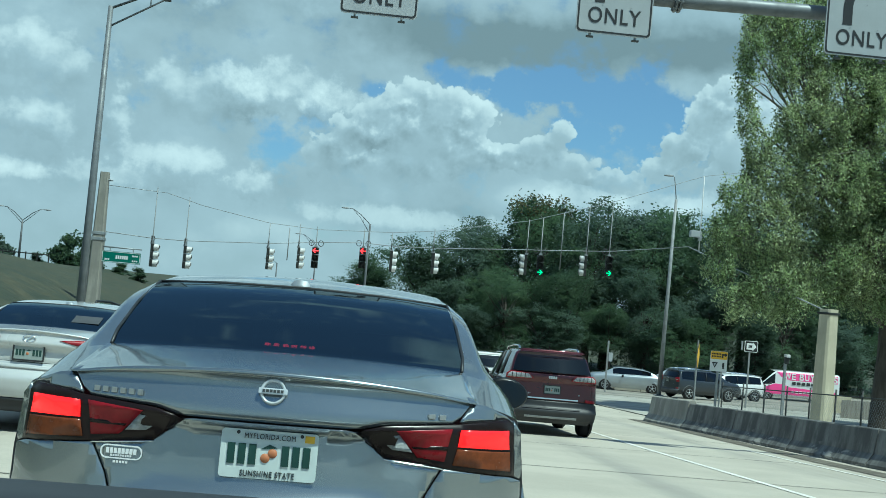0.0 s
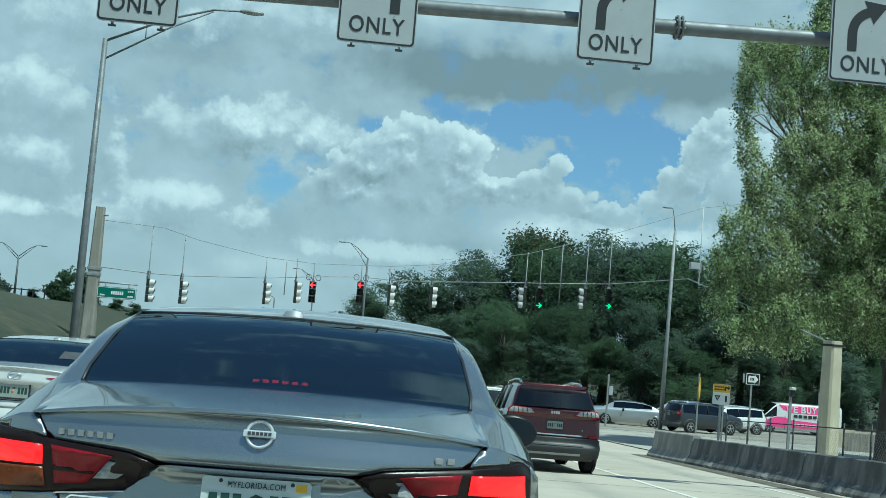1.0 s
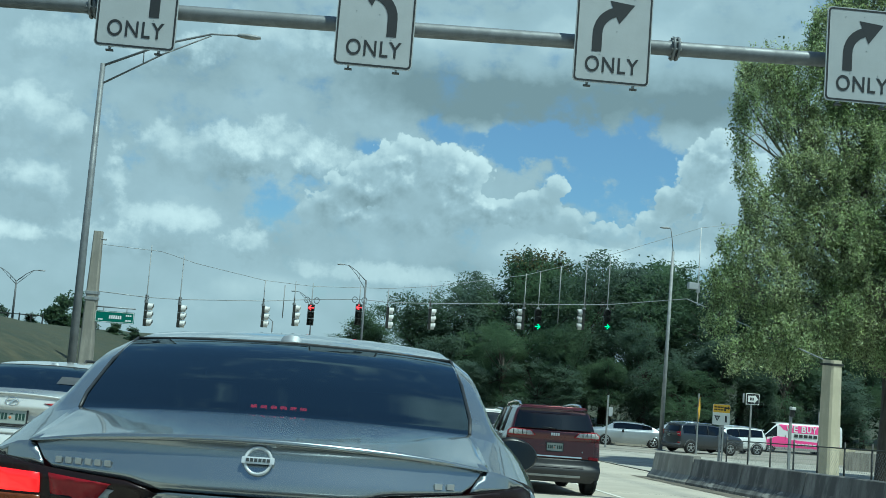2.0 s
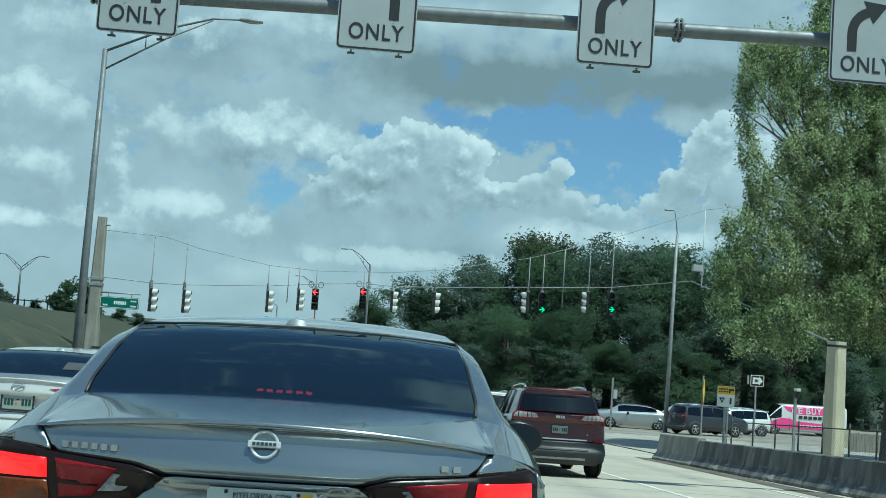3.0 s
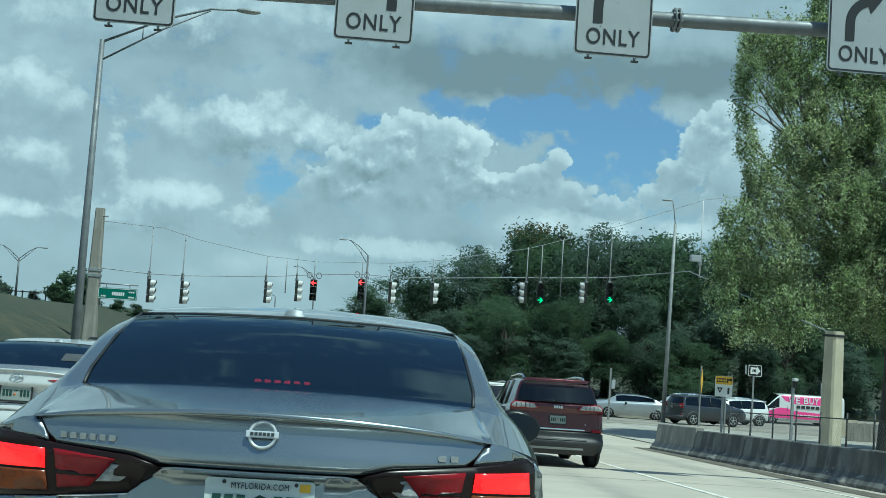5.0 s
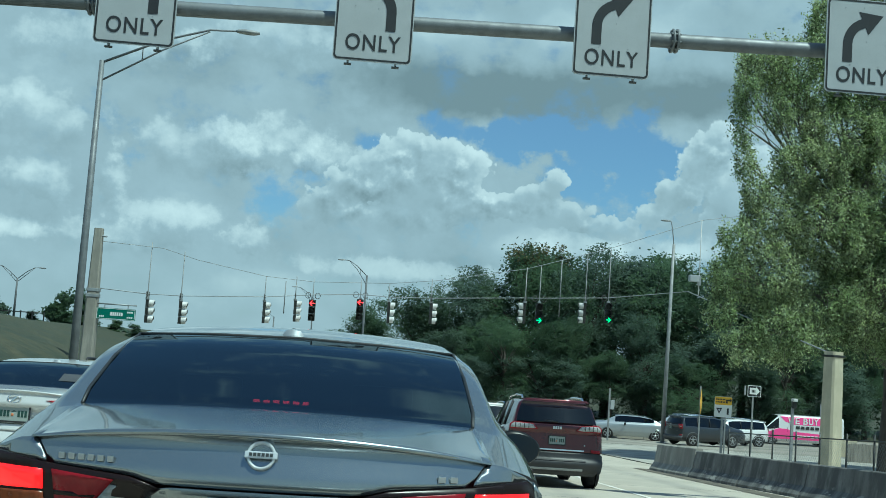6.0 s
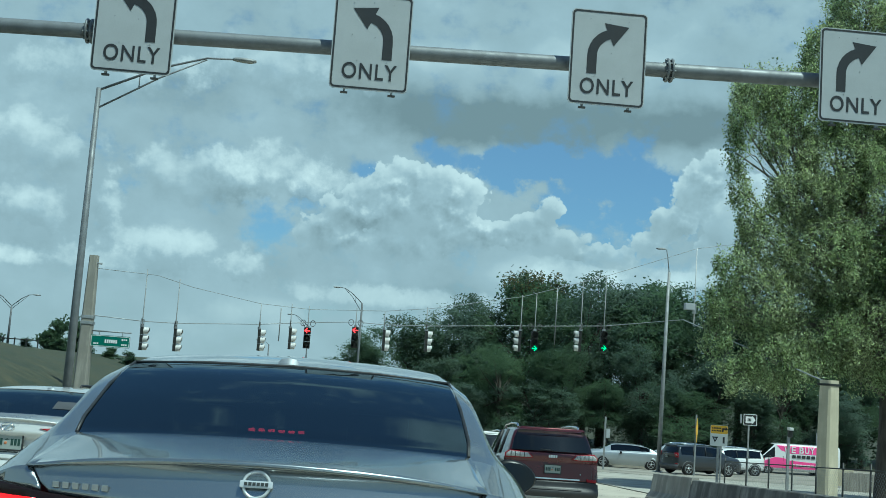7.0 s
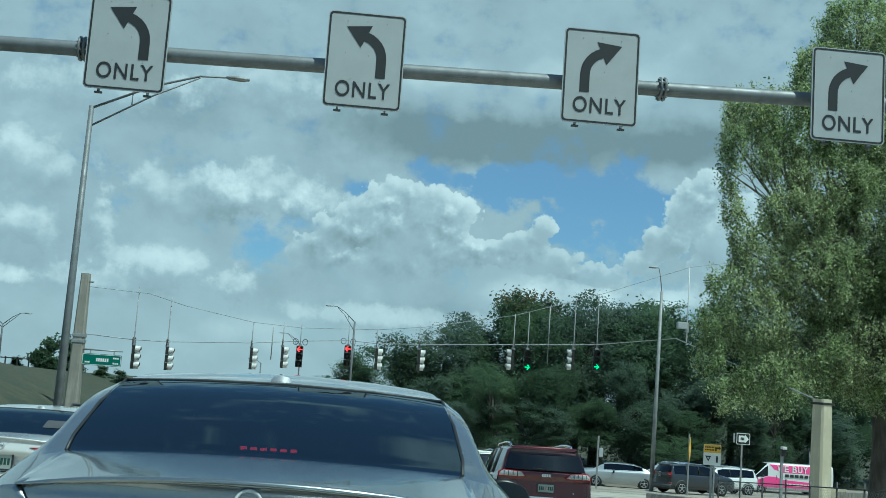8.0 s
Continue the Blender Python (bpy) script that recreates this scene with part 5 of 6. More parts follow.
def sedan_base(name, m, paint, label, group="cars on the ramp"):
    car = thing(name, m, label, "car", group)
    mats = dict(body=M[paint], side_panel=M[paint], roof=M[paint], bonnet=M[paint], roof_rail=M[paint], rear_glass=M["rear_blue_gloss"], windscreen=M["glass"], side_window=M["glass"])
    shell(SEDAN, sedan_kind, mats, car)
    n = 14
    xs = [-0.66 + 1.32 * k / n for k in range(n + 1)]
    deck = [(x, sedan_rear(x, 1.11) - 0.002) for x in xs] + [(x, 0.68 + 0.03 * (1 - (x / 0.66) ** 2)) for x in xs[::-1]]
    part("boot_deck", outline_bm(deck, lambda a, b, d: (a, b, deck_z(a, b) + d * 0.3), 0.01, 0.07), M[paint], car, "", True)
    part("boot_lip", tube_mesh("boot_lip", [(x, sedan_rear(x, 1.11) + 0.004, lip_z(x) + 0.001) for x in xs], [0.002 + 0.008 * min(1, (0.66 - abs(x)) / 0.2) for x in xs], M[paint], 8), None, car)
    # dark seal round the rear glass
    part("window_seal", tube_mesh("window_seal", [(-0.63, 1.42, 1.364), (-0.35, 1.43, 1.382), (0, 1.435, 1.39), (0.35, 1.43, 1.382), (0.63, 1.42, 1.364)], [0.006] * 5, M["plastic"], 6), None, car)
    for s in (-1, 1):
        part("window_seal", tube_mesh("window_seal", [(s * 0.63, 1.42, 1.364), (s * 0.65, 1.08, 1.266), (s * 0.66, 0.78, 1.146), (s * 0.65, 0.66, 1.096)], [0.006] * 4, M["plastic"], 6), None, car)
        for y in (0.98, 3.85):
            arch(car, s * 0.905, y, 0.335, M[paint])
            tyre_and_rim(car, s * 0.83, y, 0.335)
        door_mirror(car, s * 1.11, 2.8, 0.945, M["gloss_black"])
    part("parcel_shelf", box_bm((1.2, 0.9, 0.03), (0, 1.2, 0.98)), M["plastic"], car)
    for x in (-0.36, 0.36):
        part("headrest", box_bm((0.26, 0.1, 0.18), (x, 1.65, 1.13), 0.03), M["plastic"], car)
    fin = bmesh.new()
    rows = []
    for y, w, h in ((0, 0.05, 0.030), (0.05, 0.052, 0.032), (0.13, 0.042, 0.016), (0.18, 0.012, 0.002)):
        rows.append([fin.verts.new(c) for c in ((-w, y, 0), (-w * 0.6, y, h * 0.85), (0, y, h), (w * 0.6, y, h * 0.85), (w, y, 0))])
    for a, b in zip(rows, rows[1:]):
        for k in range(4):
            fin.faces.new((a[k], a[k + 1], b[k + 1], b[k]))
    fin.faces.new(rows[0])
    bmesh.ops.recalc_face_normals(fin, faces=fin.faces)
    # silver paint puts the fin's bright glint into its colour
    part("roof_antenna", fin, M["silver_paint"], car, "small shark-fin antenna", True).location = (-0.03, 1.55, 1.398)
    return car


def grey_sedan():
    car = sedan_base("grey_sedan", on_road(-0.25, 3.12), "grey_paint", "dark grey metallic sedan with lit brake lamps, waiting in the lane")
    lower_half = [(0.288, 0.916), (0.366, 0.840), (0.556, 0.822), (0.507, 0.733), (0.455, 0.60)]
    lower = [(-0.24, 0.923), (0.24, 0.923)] + lower_half + [(-a, b) for a, b in lower_half[::-1]]
    bh = [(0.562, 0.82), (0.80, 0.796), (0.846, 0.78), (0.866, 0.62), (0.86, 0.40), (0.82, 0.25)]
    bumper = bh + [(-a, b) for a, b in bh[::-1]] + [(-0.514, 0.733), (-0.462, 0.592), (0.462, 0.592), (0.514, 0.733)]
    drop = 0.027
    fascia(car, sedan_rear, [(nm, [(x, z - drop) for x, z in o], mt, d, twin, words) for nm, o, mt, d, twin, words in [
        ("plate_recess", lower, "grey_paint", 0.012, False, ""),
        ("bumper", bumper, "grey_paint", 0.014, False, ""),
        ("quarter_panel", [(0.612, 0.982), (0.648, 1.035), (0.70, 1.028), (0.77, 1.0), (0.815, 0.965), (0.80, 0.982), (0.775, 0.992), (0.606, 0.970)], "grey_paint", 0.006, True, ""),
        ("fender_end", [(0.80, 0.985), (0.832, 0.945), (0.852, 0.80), (0.845, 0.785), (0.818, 0.796)], "grey_paint", 0.010, True, ""),
    ]])
    lid_panel(car, [0, 0.24, 0.30, 0.36, 0.598, 0.605, 0.64], [0.901, 0.901, 0.905, 0.922, 0.937, 0.951, 1.0], "grey_paint")
    for s, o in ((1, 1), (-1, -1)):
        def lay(name, pts, mat, proud, owner, label):
            out = [(a * o, b - drop) for a, b in pts]
            return part(name, outline_bm(out if o > 0 else out[::-1], lambda a, b, d: (a, sedan_rear(a, b) - d, b), proud, 0.05), M[mat], owner, label, True)
        tail = lay("tail_lamp", [(0.272, 0.915), (0.30, 0.929), (0.36, 0.946), (0.60, 0.965), (0.775, 0.987), (0.80, 0.962), (0.817, 0.798), (0.565, 0.823), (0.37, 0.842)], "lamp_dark", 0.016, car, "dark smoked wrap-round tail lamp")
        lay("brake_lens", [(0.612, 0.948), (0.782, 0.952), (0.79, 0.888), (0.606, 0.893)], "lamp_lit", 0.021, tail, "lit red brake lens")
        lay("turn_lens", [(0.605, 0.886), (0.792, 0.88), (0.80, 0.816), (0.592, 0.834)], "lamp_amber", 0.021, tail, "amber turn lens")
        lay("inner_lens", [(0.583, 0.950), (0.40, 0.934), (0.475, 0.852), (0.565, 0.843)], "lamp_red", 0.021, tail, "dark red lens")
        lay("lens_step", [(0.575, 0.893), (0.45, 0.89), (0.46, 0.878), (0.572, 0.88)], "lamp_dark", 0.024, tail, "")
        lay("reverse_lens", [(0.458, 0.866), (0.412, 0.920), (0.338, 0.909), (0.392, 0.870)], "lamp_clear", 0.022, tail, "clear reversing lens")
        lay("lamp_edge", [(0.368, 0.8395), (0.563, 0.8205), (0.563, 0.8165), (0.368, 0.8355)], "chrome", 0.018, car, "")
    y0 = sedan_rear(0, 0.81)
    plate_on(car, (0.004, y0 - 0.030, 0.799), None, "white licence plate with an orange fruit emblem")
    badge = part("emblem", lathe("emblem", [(0.044, 0.0), (0.044, -0.010), (0.040, -0.014), (0.035, -0.010), (0.034, 0.0)], M["badge"], 28, "y", False), None, car, "round chrome emblem with a crossbar")
    badge.location, badge.scale = (0, sedan_rear(0, 1.0) - 0.004, 0.998), (0.93, 1, 0.93)
    badge.rotation_euler = (-0.22, 0, 0)
    part("emblem_bar", box_bm((0.098, 0.012, 0.021), (0, -0.012, 0), 0.004), M["badge"], badge)
    part("emblem_mark", bars_bm(6, 0.074, 0.010, 0.003), M["ink_dark"], badge).location = (0, -0.019, 0)
    for x, z, n, w, h in ((-0.490, 0.962, 6, 0.18, 0.017), (0.530, 0.958, 2, 0.075, 0.017)):
        tilt = math.atan2(sedan_rear(x + 0.05, z) - sedan_rear(x - 0.05, z), 0.1)
        for k in range(n):
            b = part("badge_letter", box_bm((w / n * 0.62, 0.005, h), ((k + 0.5 - n / 2) * w / n, 0, 0), 0.002), M["alloy"], car, "plain silver bar of a model badge")
            b.matrix_basis = Matrix.Translation((x, sedan_rear(x, z) - 0.006, z)) @ Matrix.Rotation(tilt, 4, "Z")
    x, z = -0.462, 0.768
    tilt = math.atan2(sedan_rear(x + 0.05, z) - sedan_rear(x - 0.05, z), 0.1)
    d = part("dealer_badge", ring_bm(rounded(0.135, 0.044, 0.02), rounded(0.127, 0.036, 0.017), 0.003, 0), M["lettering"], car, "white oval dealer badge")
    d.matrix_basis = Matrix.Translation((x, sedan_rear(x, z) - 0.018, z)) @ Matrix.Rotation(tilt, 4, "Z")
    tagged(part("badge_bar", bars_bm(8, 0.1, 0.017, 0.002, 0.2), M["lettering"], d), kind="stuff").location = (0, 0.001, 0.003)
    tagged(part("badge_bar", bars_bm(9, 0.07, 0.006, 0.002, 0.3), M["lettering"], d), kind="stuff").location = (0, 0.001, -0.011)
    tagged(part("badge_bar", bars_bm(5, 0.05, 0.007, 0.002, 0.3), M["lettering"], d), kind="stuff").location = (0, 0.001, -0.031)
    # high brake strip behind the glass' foot
    for k in range(6):
        part("high_brake_lamp", box_bm((0.022, 0.010, 0.010), (-0.092 + 0.034 * k, 0.79, 1.138), 0.002), M["lamp_dim"], car, "lit red cell of the high brake lamp")
    part("high_brake_strip", box_bm((0.2, 0.008, 0.003), (-0.007, 0.793, 1.131)), M["lamp_red"], car, "")
    return car


def pale_sedan(name, m, paint, label, lit=False, group="cars on the ramp", framed=True):
    car = sedan_base(name, m, paint, label, group)
    bh = [(0.515, 0.725), (0.615, 0.86), (0.83, 0.90), (0.85, 0.80), (0.866, 0.60), (0.86, 0.42), (0.84, 0.36)]
    fascia(car, sedan_rear, [
        ("bumper", bh + [(-a, b) for a, b in bh[::-1]], paint, 0.004, False, ""),
        ("bumper_skirt", [(0.87, 0.355), (0.80, 0.22), (-0.80, 0.22), (-0.87, 0.355)], "plastic", 0.002, False, "black lower skirt"),
        ("bumper_ridge", [(0.80, 0.70), (0.78, 0.66), (-0.78, 0.66), (-0.80, 0.70)], paint, 0.02, False, ""),
        ("quarter_panel", [(0.66, 1.008), (0.72, 1.002), (0.78, 0.98), (0.835, 0.93), (0.83, 0.905), (0.62, 0.865)], paint, 0.0, True, ""),
        ("tail_lamp", [(0.30, 0.972), (0.60, 0.996), (0.80, 0.988), (0.86, 0.93), (0.80, 0.885), (0.55, 0.915)], "lamp_lit" if lit else "lamp_red", 0.012, True, "swept red tail lamp"),
        ("lamp_core", [(0.62, 0.965), (0.78, 0.965), (0.82, 0.93), (0.64, 0.93)], "lamp_dark", 0.016, True, "dark lamp core"),
        ("reflector", [(0.66, 0.46), (0.80, 0.47), (0.80, 0.43), (0.66, 0.43)], "lamp_red", 0.012, True, "red bumper reflector"),
    ])
    lid_panel(car, [0, 0.50, 0.60, 0.64], [0.73, 0.73, 0.86, 0.985], paint)
    plate_on(car, (0.0, sedan_rear(0, 0.83) - 0.03, 0.825), M["plastic"] if framed else None)
    e = part("emblem", lathe("emblem", [(0.055, 0.0), (0.055, -0.01), (0.044, -0.01), (0.044, 0.0)], M["chrome"], 24, "y", False), None, car, "oval chrome emblem")
    e.location, e.scale = (0, sedan_rear(0, 0.97) - 0.003, 0.97), (1.25, 1, 0.75)
    part("emblem_bar", box_bm((0.02, 0.008, 0.07), (0, -0.006, 0), 0.002, Matrix.Rotation(0.5, 4, "Y")), M["chrome"], e)
    return car


# tall car: same columns as the sedan
SUV = [
    (0.27, 0.82, 0.86, 0.845, 1.00, 0.815, 1.09, 0.775, 1.14, 0.72, 1.16, 1.165),
    (0.36, 0.84, 0.89, 0.865, 1.00, 0.825, 1.11, 0.735, 1.34, 0.66, 1.37, 1.38),
    (0.48, 0.86, 0.91, 0.870, 1.00, 0.830, 1.12, 0.690, 1.52, 0.60, 1.575, 1.60),
    (0.95, 0.87, 0.92, 0.875, 1.00, 0.835, 1.11, 0.675, 1.56, 0.58, 1.615, 1.645),
    (1.70, 0.87, 0.92, 0.880, 0.99, 0.835, 1.08, 0.670, 1.57, 0.57, 1.63, 1.665),
    (2.50, 0.87, 0.92, 0.880, 0.98, 0.830, 1.06, 0.660, 1.55, 0.56, 1.61, 1.645),
    (2.95, 0.87, 0.92, 0.880, 0.97, 0.825, 1.05, 0.660, 1.48, 0.57, 1.54, 1.575),
    (3.70, 0.87, 0.92, 0.870, 0.96, 0.790, 1.04, 0.740, 1.08, 0.68, 1.10, 1.13),
    (4.30, 0.84, 0.89, 0.830, 0.92, 0.720, 1.00, 0.620, 1.02, 0.52, 1.03, 1.05),
    (4.57, 0.72, 0.76, 0.700, 0.78, 0.600, 0.84, 0.520, 0.86, 0.42, 0.87, 0.88),
]


def suv_kind(i, seg, right):
    if seg >= 7:
        return "windscreen" if i == 6 else "roof" if 1 <= i <= 5 else "bonnet" if i > 6 else "roof"
    if seg == 5 and 2 <= i <= 5:
        return "side_window|r" if right else "side_window|l"
    if seg in (5, 6) and i <= 6:
        return "roof_rail|r" if right else "roof_rail|l"
    if seg <= 0:
        return "sill|r" if right else "sill|l"
    return "side_panel|r" if right else "side_panel|l"


def suv_rear(x, z):
    a = abs(x)
    c = 0.02 + 0.18 * a * a + 6 * max(0, a - 0.68) ** 3
    return c + float(np.interp(z, [0.25, 0.36, 0.45, 0.50, 0.55, 0.95, 1.0, 1.1, 1.19, 1.52, 1.56, 1.62], [0.08, 0.0, -0.03, -0.02, 0.03, 0.07, 0.075, 0.055, 0.08, 0.30, 0.24, 0.26]))


def suv(name, m, paint, label, lit=False, group="cars on the ramp", cladding="grey_plastic", style=0, rails="chrome"):
    car = thing(name, m, label, "car", group)
    mats = dict(body=M[paint], side_panel=M[paint], roof=M[paint], bonnet=M[paint], roof_rail=M[paint], sill=M[cladding], rear_glass=M["glass"], windscreen=M["glass"], side_window=M["glass"])
    shell(SUV, suv_kind, mats, car, 0.28)
    top = [(0.71, 1.185), (0.655, 1.40), (0.585, 1.53)]
    gate = [(0.74, 1.16), (0.77, 1.05), (0.765, 0.68), (0.66, 0.545)]
    bh = [(0.655, 0.54), (0.76, 0.665), (0.84, 0.665), (0.90, 0.65), (0.91, 0.5), (0.88, 0.34)]
    slate = style == 2
    if slate:
        bh = [(0.655, 0.63), (0.76, 0.70), (0.84, 0.70), (0.90, 0.68), (0.91, 0.5), (0.88, 0.30)]
        gate[2:] = [(0.765, 0.72), (0.66, 0.635)]
    lamp = [(0.50, 1.165), (0.70, 1.20), (0.80, 1.20), (0.865, 1.12), (0.875, 1.02), (0.64, 1.02), (0.575, 1.07)] if style == 0 else [(0.62, 1.20), (0.84, 1.21), (0.87, 1.10), (0.86, 0.95), (0.72, 0.95), (0.66, 1.05)]
    if slate:
        lamp = [(0.70, 1.10), (0.85, 1.09), (0.885, 1.04), (0.885, 0.90), (0.68, 0.90)]
    squared = style == 3
    if squared:
        top = [(0.755, 1.19), (0.70, 1.40), (0.63, 1.565)]
        bh = [(0.60, 0.66), (0.70, 0.665), (0.84, 0.65), (0.90, 0.63), (0.91, 0.5), (0.88, 0.30)]
        gate[2:] = [(0.775, 0.72), (0.74, 0.675)]
        lamp = [(0.36, 1.06), (0.45, 1.155), (0.80, 1.175), (0.872, 1.12), (0.875, 1.04), (0.47, 1.045)]
    fascia(car, suv_rear, [
        ("rear_hatch", gate + [(-a, b) for a, b in gate[::-1]], paint, 0.0, False, ""),
        ("rear_glass", top + [(-a, b) for a, b in top[::-1]], "glass", 0.004, False, "dark tinted rear window"),
        ("roof_spoiler", [(0.64, 1.58), (0.575, 1.62), (-0.575, 1.62), (-0.64, 1.58)] if squared else [(0.60, 1.545), (0.575, 1.615), (-0.575, 1.615), (-0.60, 1.545)], paint, 0.03, False, ""),
        ("corner_panel", [(0.775, 1.0), (0.78, 1.15), (0.83, 1.14), (0.88, 1.05), (0.90, 0.668), (0.775, 0.68)], paint, 0.0, True, ""),
        ("bumper", bh + [(-a, b) for a, b in bh[::-1]], cladding, 0.006, False, "dark plastic bumper"),
        ("tail_lamp", lamp, "lamp_lit" if lit else "lamp_red", 0.02, True, "red tail lamp"),
        ("reverse_lens", [(0.395, 1.068), (0.462, 1.142), (0.79, 1.158), (0.852, 1.112), (0.855, 1.06), (0.485, 1.058)] if squared else [(0.33, 1.155), (0.495, 1.165), (0.57, 1.07), (0.42, 1.075)] if style == 0 else [(0.70, 1.10), (0.83, 1.095), (0.84, 1.055), (0.70, 1.06)], "lamp_clear", 0.024, True, "clear reversing lens"),
        ("reflector", [(0.66, 0.672), (0.66, 0.725), (0.85, 0.715), (0.87, 0.66)] if squared else [(0.66, 0.42), (0.66, 0.46), (0.80, 0.46), (0.80, 0.42)] if slate else [(0.70, 0.575), (0.75, 0.635), (0.87, 0.635), (0.87, 0.575)], "lamp_red", 0.014, True, "red bumper reflector"),
        ("bumper_lower", [(0.84, 0.34), (0.74, 0.24), (-0.74, 0.24), (-0.84, 0.34)], "plastic", 0.004, False, "black lower bumper"),
    ])
    if squared:
        for s in (-1, 1):
            for x in (0.53, 0.61, 0.69, 0.77):
                o = [(s * (x - 0.006), 1.06), (s * (x + 0.006), 1.06), (s * (x + 0.006), 1.15), (s * (x - 0.006), 1.15)]
                part("lamp_divider", outline_bm(o, lambda a, b, d: (a, suv_rear(a, b) - d, b), 0.028, 0.05), M["lamp_dark"], car)
        for z, w, h, mt in ((0.70, 0.52, 0.012, "chrome"), (0.52, 0.56, 0.012, "plastic"), (0.35, 0.5, 0.02, "dull_steel")):
            part("bumper_trim", outline_bm([(-w, z - h), (w, z - h), (w, z + h), (-w, z + h)], lambda a, b, d: (a, suv_rear(a, b) - d, b), 0.02, 0.06), M[mt], car, "narrow trim strip")
    if slate:
        part("chrome_bar", outline_bm([(-0.37, 0.97), (0.37, 0.97), (0.35, 1.035), (-0.35, 1.035)], lambda a, b, d: (a, suv_rear(a, b) - d, b), 0.03, 0.06), M["chrome"], car, "chrome bar above the plate")
        for z, w, h in ((0.625, 0.62, 0.028), (0.49, 0.5, 0.012)):
            part("bumper_trim", outline_bm([(-w, z - h), (w, z - h), (w, z + h), (-w, z + h)], lambda a, b, d: (a, suv_rear(a, b) - d, b), 0.02, 0.06), M["alloy"], car, "bright bumper trim strip")
    pz, ez = (0.87, 1.09) if slate else (0.87, 1.10) if squared else (0.97, 1.13)
    plate_on(car, (0.0, suv_rear(0, pz) - 0.03, pz), M["plastic"])
    if squared:
        part("emblem", bars_bm(4, 0.17, 0.05, 0.006), M["badge"], car, "plain silver bars of a badge").location = (0, suv_rear(0, ez) - 0.006, ez)
    else:
        e = part("emblem", lathe("emblem", [(0.05, 0.0), (0.05, -0.01), (0.038, -0.01), (0.038, 0.0)], M["chrome"], 20, "y", False), None, car, "oval chrome emblem")
        e.location, e.scale = (0, suv_rear(0, ez) - 0.004, ez), (1.3, 1, 0.8)
    part("badge", bars_bm(4, 0.14, 0.03, 0.004), M["dull_steel"], car, "small badge bars").location = (0.5 if slate else -0.46, suv_rear(0.46, 0.78) - 0.006, 0.78)
    part("badge", bars_bm(2, 0.06, 0.025, 0.004), M["dull_steel"], car, "small badge bars").location = (0.52, suv_rear(0.52, 0.88) - 0.006, 0.88 if slate else 0.80)
    part("wiper", tube_mesh("wiper", [(0.0, suv_rear(0, 1.2) - 0.03, 1.205), (-0.25, suv_rear(0.2, 1.22) - 0.03, 1.225)], [0.014, 0.008], M["plastic"], 6), None, car)
    for s in (-1, 1):
        part("roof_bar", tube_mesh("roof_bar", [(s * 0.585, 0.72, 1.615), (s * 0.585, 0.80, 1.665), (s * 0.575, 1.6, 1.695), (s * 0.565, 2.45, 1.675), (s * 0.565, 2.55, 1.62)], [0.022] * 5, M[rails], 8), None, car, "long roof bar")
        for y in (0.92, 3.58):
            arch(car, s * 0.90, y, 0.36, M[cladding])
            tyre_and_rim(car, s * 0.83, y, 0.36, 0.24)
        door_mirror(car, s * 1.02, 2.85, 1.10, M["plastic"])
        for y, zt in ((1.28, 1.565), (2.1, 1.56)):
            part("window_pillar", tube_mesh("window_pillar", [(s * 0.838, y, 1.10), (s * 0.755, y + 0.02, 1.35), (s * 0.674, y + 0.04, zt)], [0.026] * 3, M["plastic"], 6), None, car)
        part("door_handle", box_bm((0.03, 0.16, 0.03), (s * 0.905, 1.55, 0.90), 0.008), M[paint], car)
        part("door_handle", box_bm((0.03, 0.16, 0.03), (s * 0.905, 2.45, 0.89), 0.008), M[paint], car)
        part("headrest", box_bm((0.26, 0.1, 0.2), (s * 0.36, 1.6, 1.25), 0.03), M["plastic"], car)
    part("rear_seat", box_bm((1.2, 0.14, 0.6), (0, 1.55, 0.9), 0.04), M["plastic"], car)
    part("tow_bracket", box_bm((0.5, 0.12, 0.07), (0, 0.25, 0.27), 0.01), M["plastic"], car)
    part("roof_antenna", tube_mesh("roof_antenna", [(0.0, 0.75, 1.63), (0.0, 0.66, 1.74)], [0.012, 0.006], M["plastic"], 6), None, car)
    return car


VAN = [
    (0.00, 0.92, 0.95, 0.97, 1.10, 0.965, 1.60, 0.90, 2.45, 0.78, 2.60, 2.64),
    (0.10, 0.95, 0.99, 1.00, 1.10, 0.985, 1.60, 0.92, 2.52, 0.80, 2.66, 2.70),
    (3.90, 0.95, 0.99, 1.00, 1.10, 0.985, 1.60, 0.92, 2.52, 0.80, 2.66, 2.70),
    (4.40, 0.95, 0.99, 1.00, 1.10, 0.970, 1.50, 0.90, 2.40, 0.78, 2.54, 2.60),
    (5.25, 0.95, 0.98, 0.97, 1.05, 0.920, 1.30, 0.86, 1.42, 0.76, 1.46, 1.50),
    (5.75, 0.92, 0.94, 0.92, 0.95, 0.840, 1.10, 0.76, 1.16, 0.66, 1.20, 1.22),
    (5.95, 0.80, 0.82, 0.78, 0.72, 0.700, 0.80, 0.640, 0.84, 0.56, 0.86, 0.88),
]


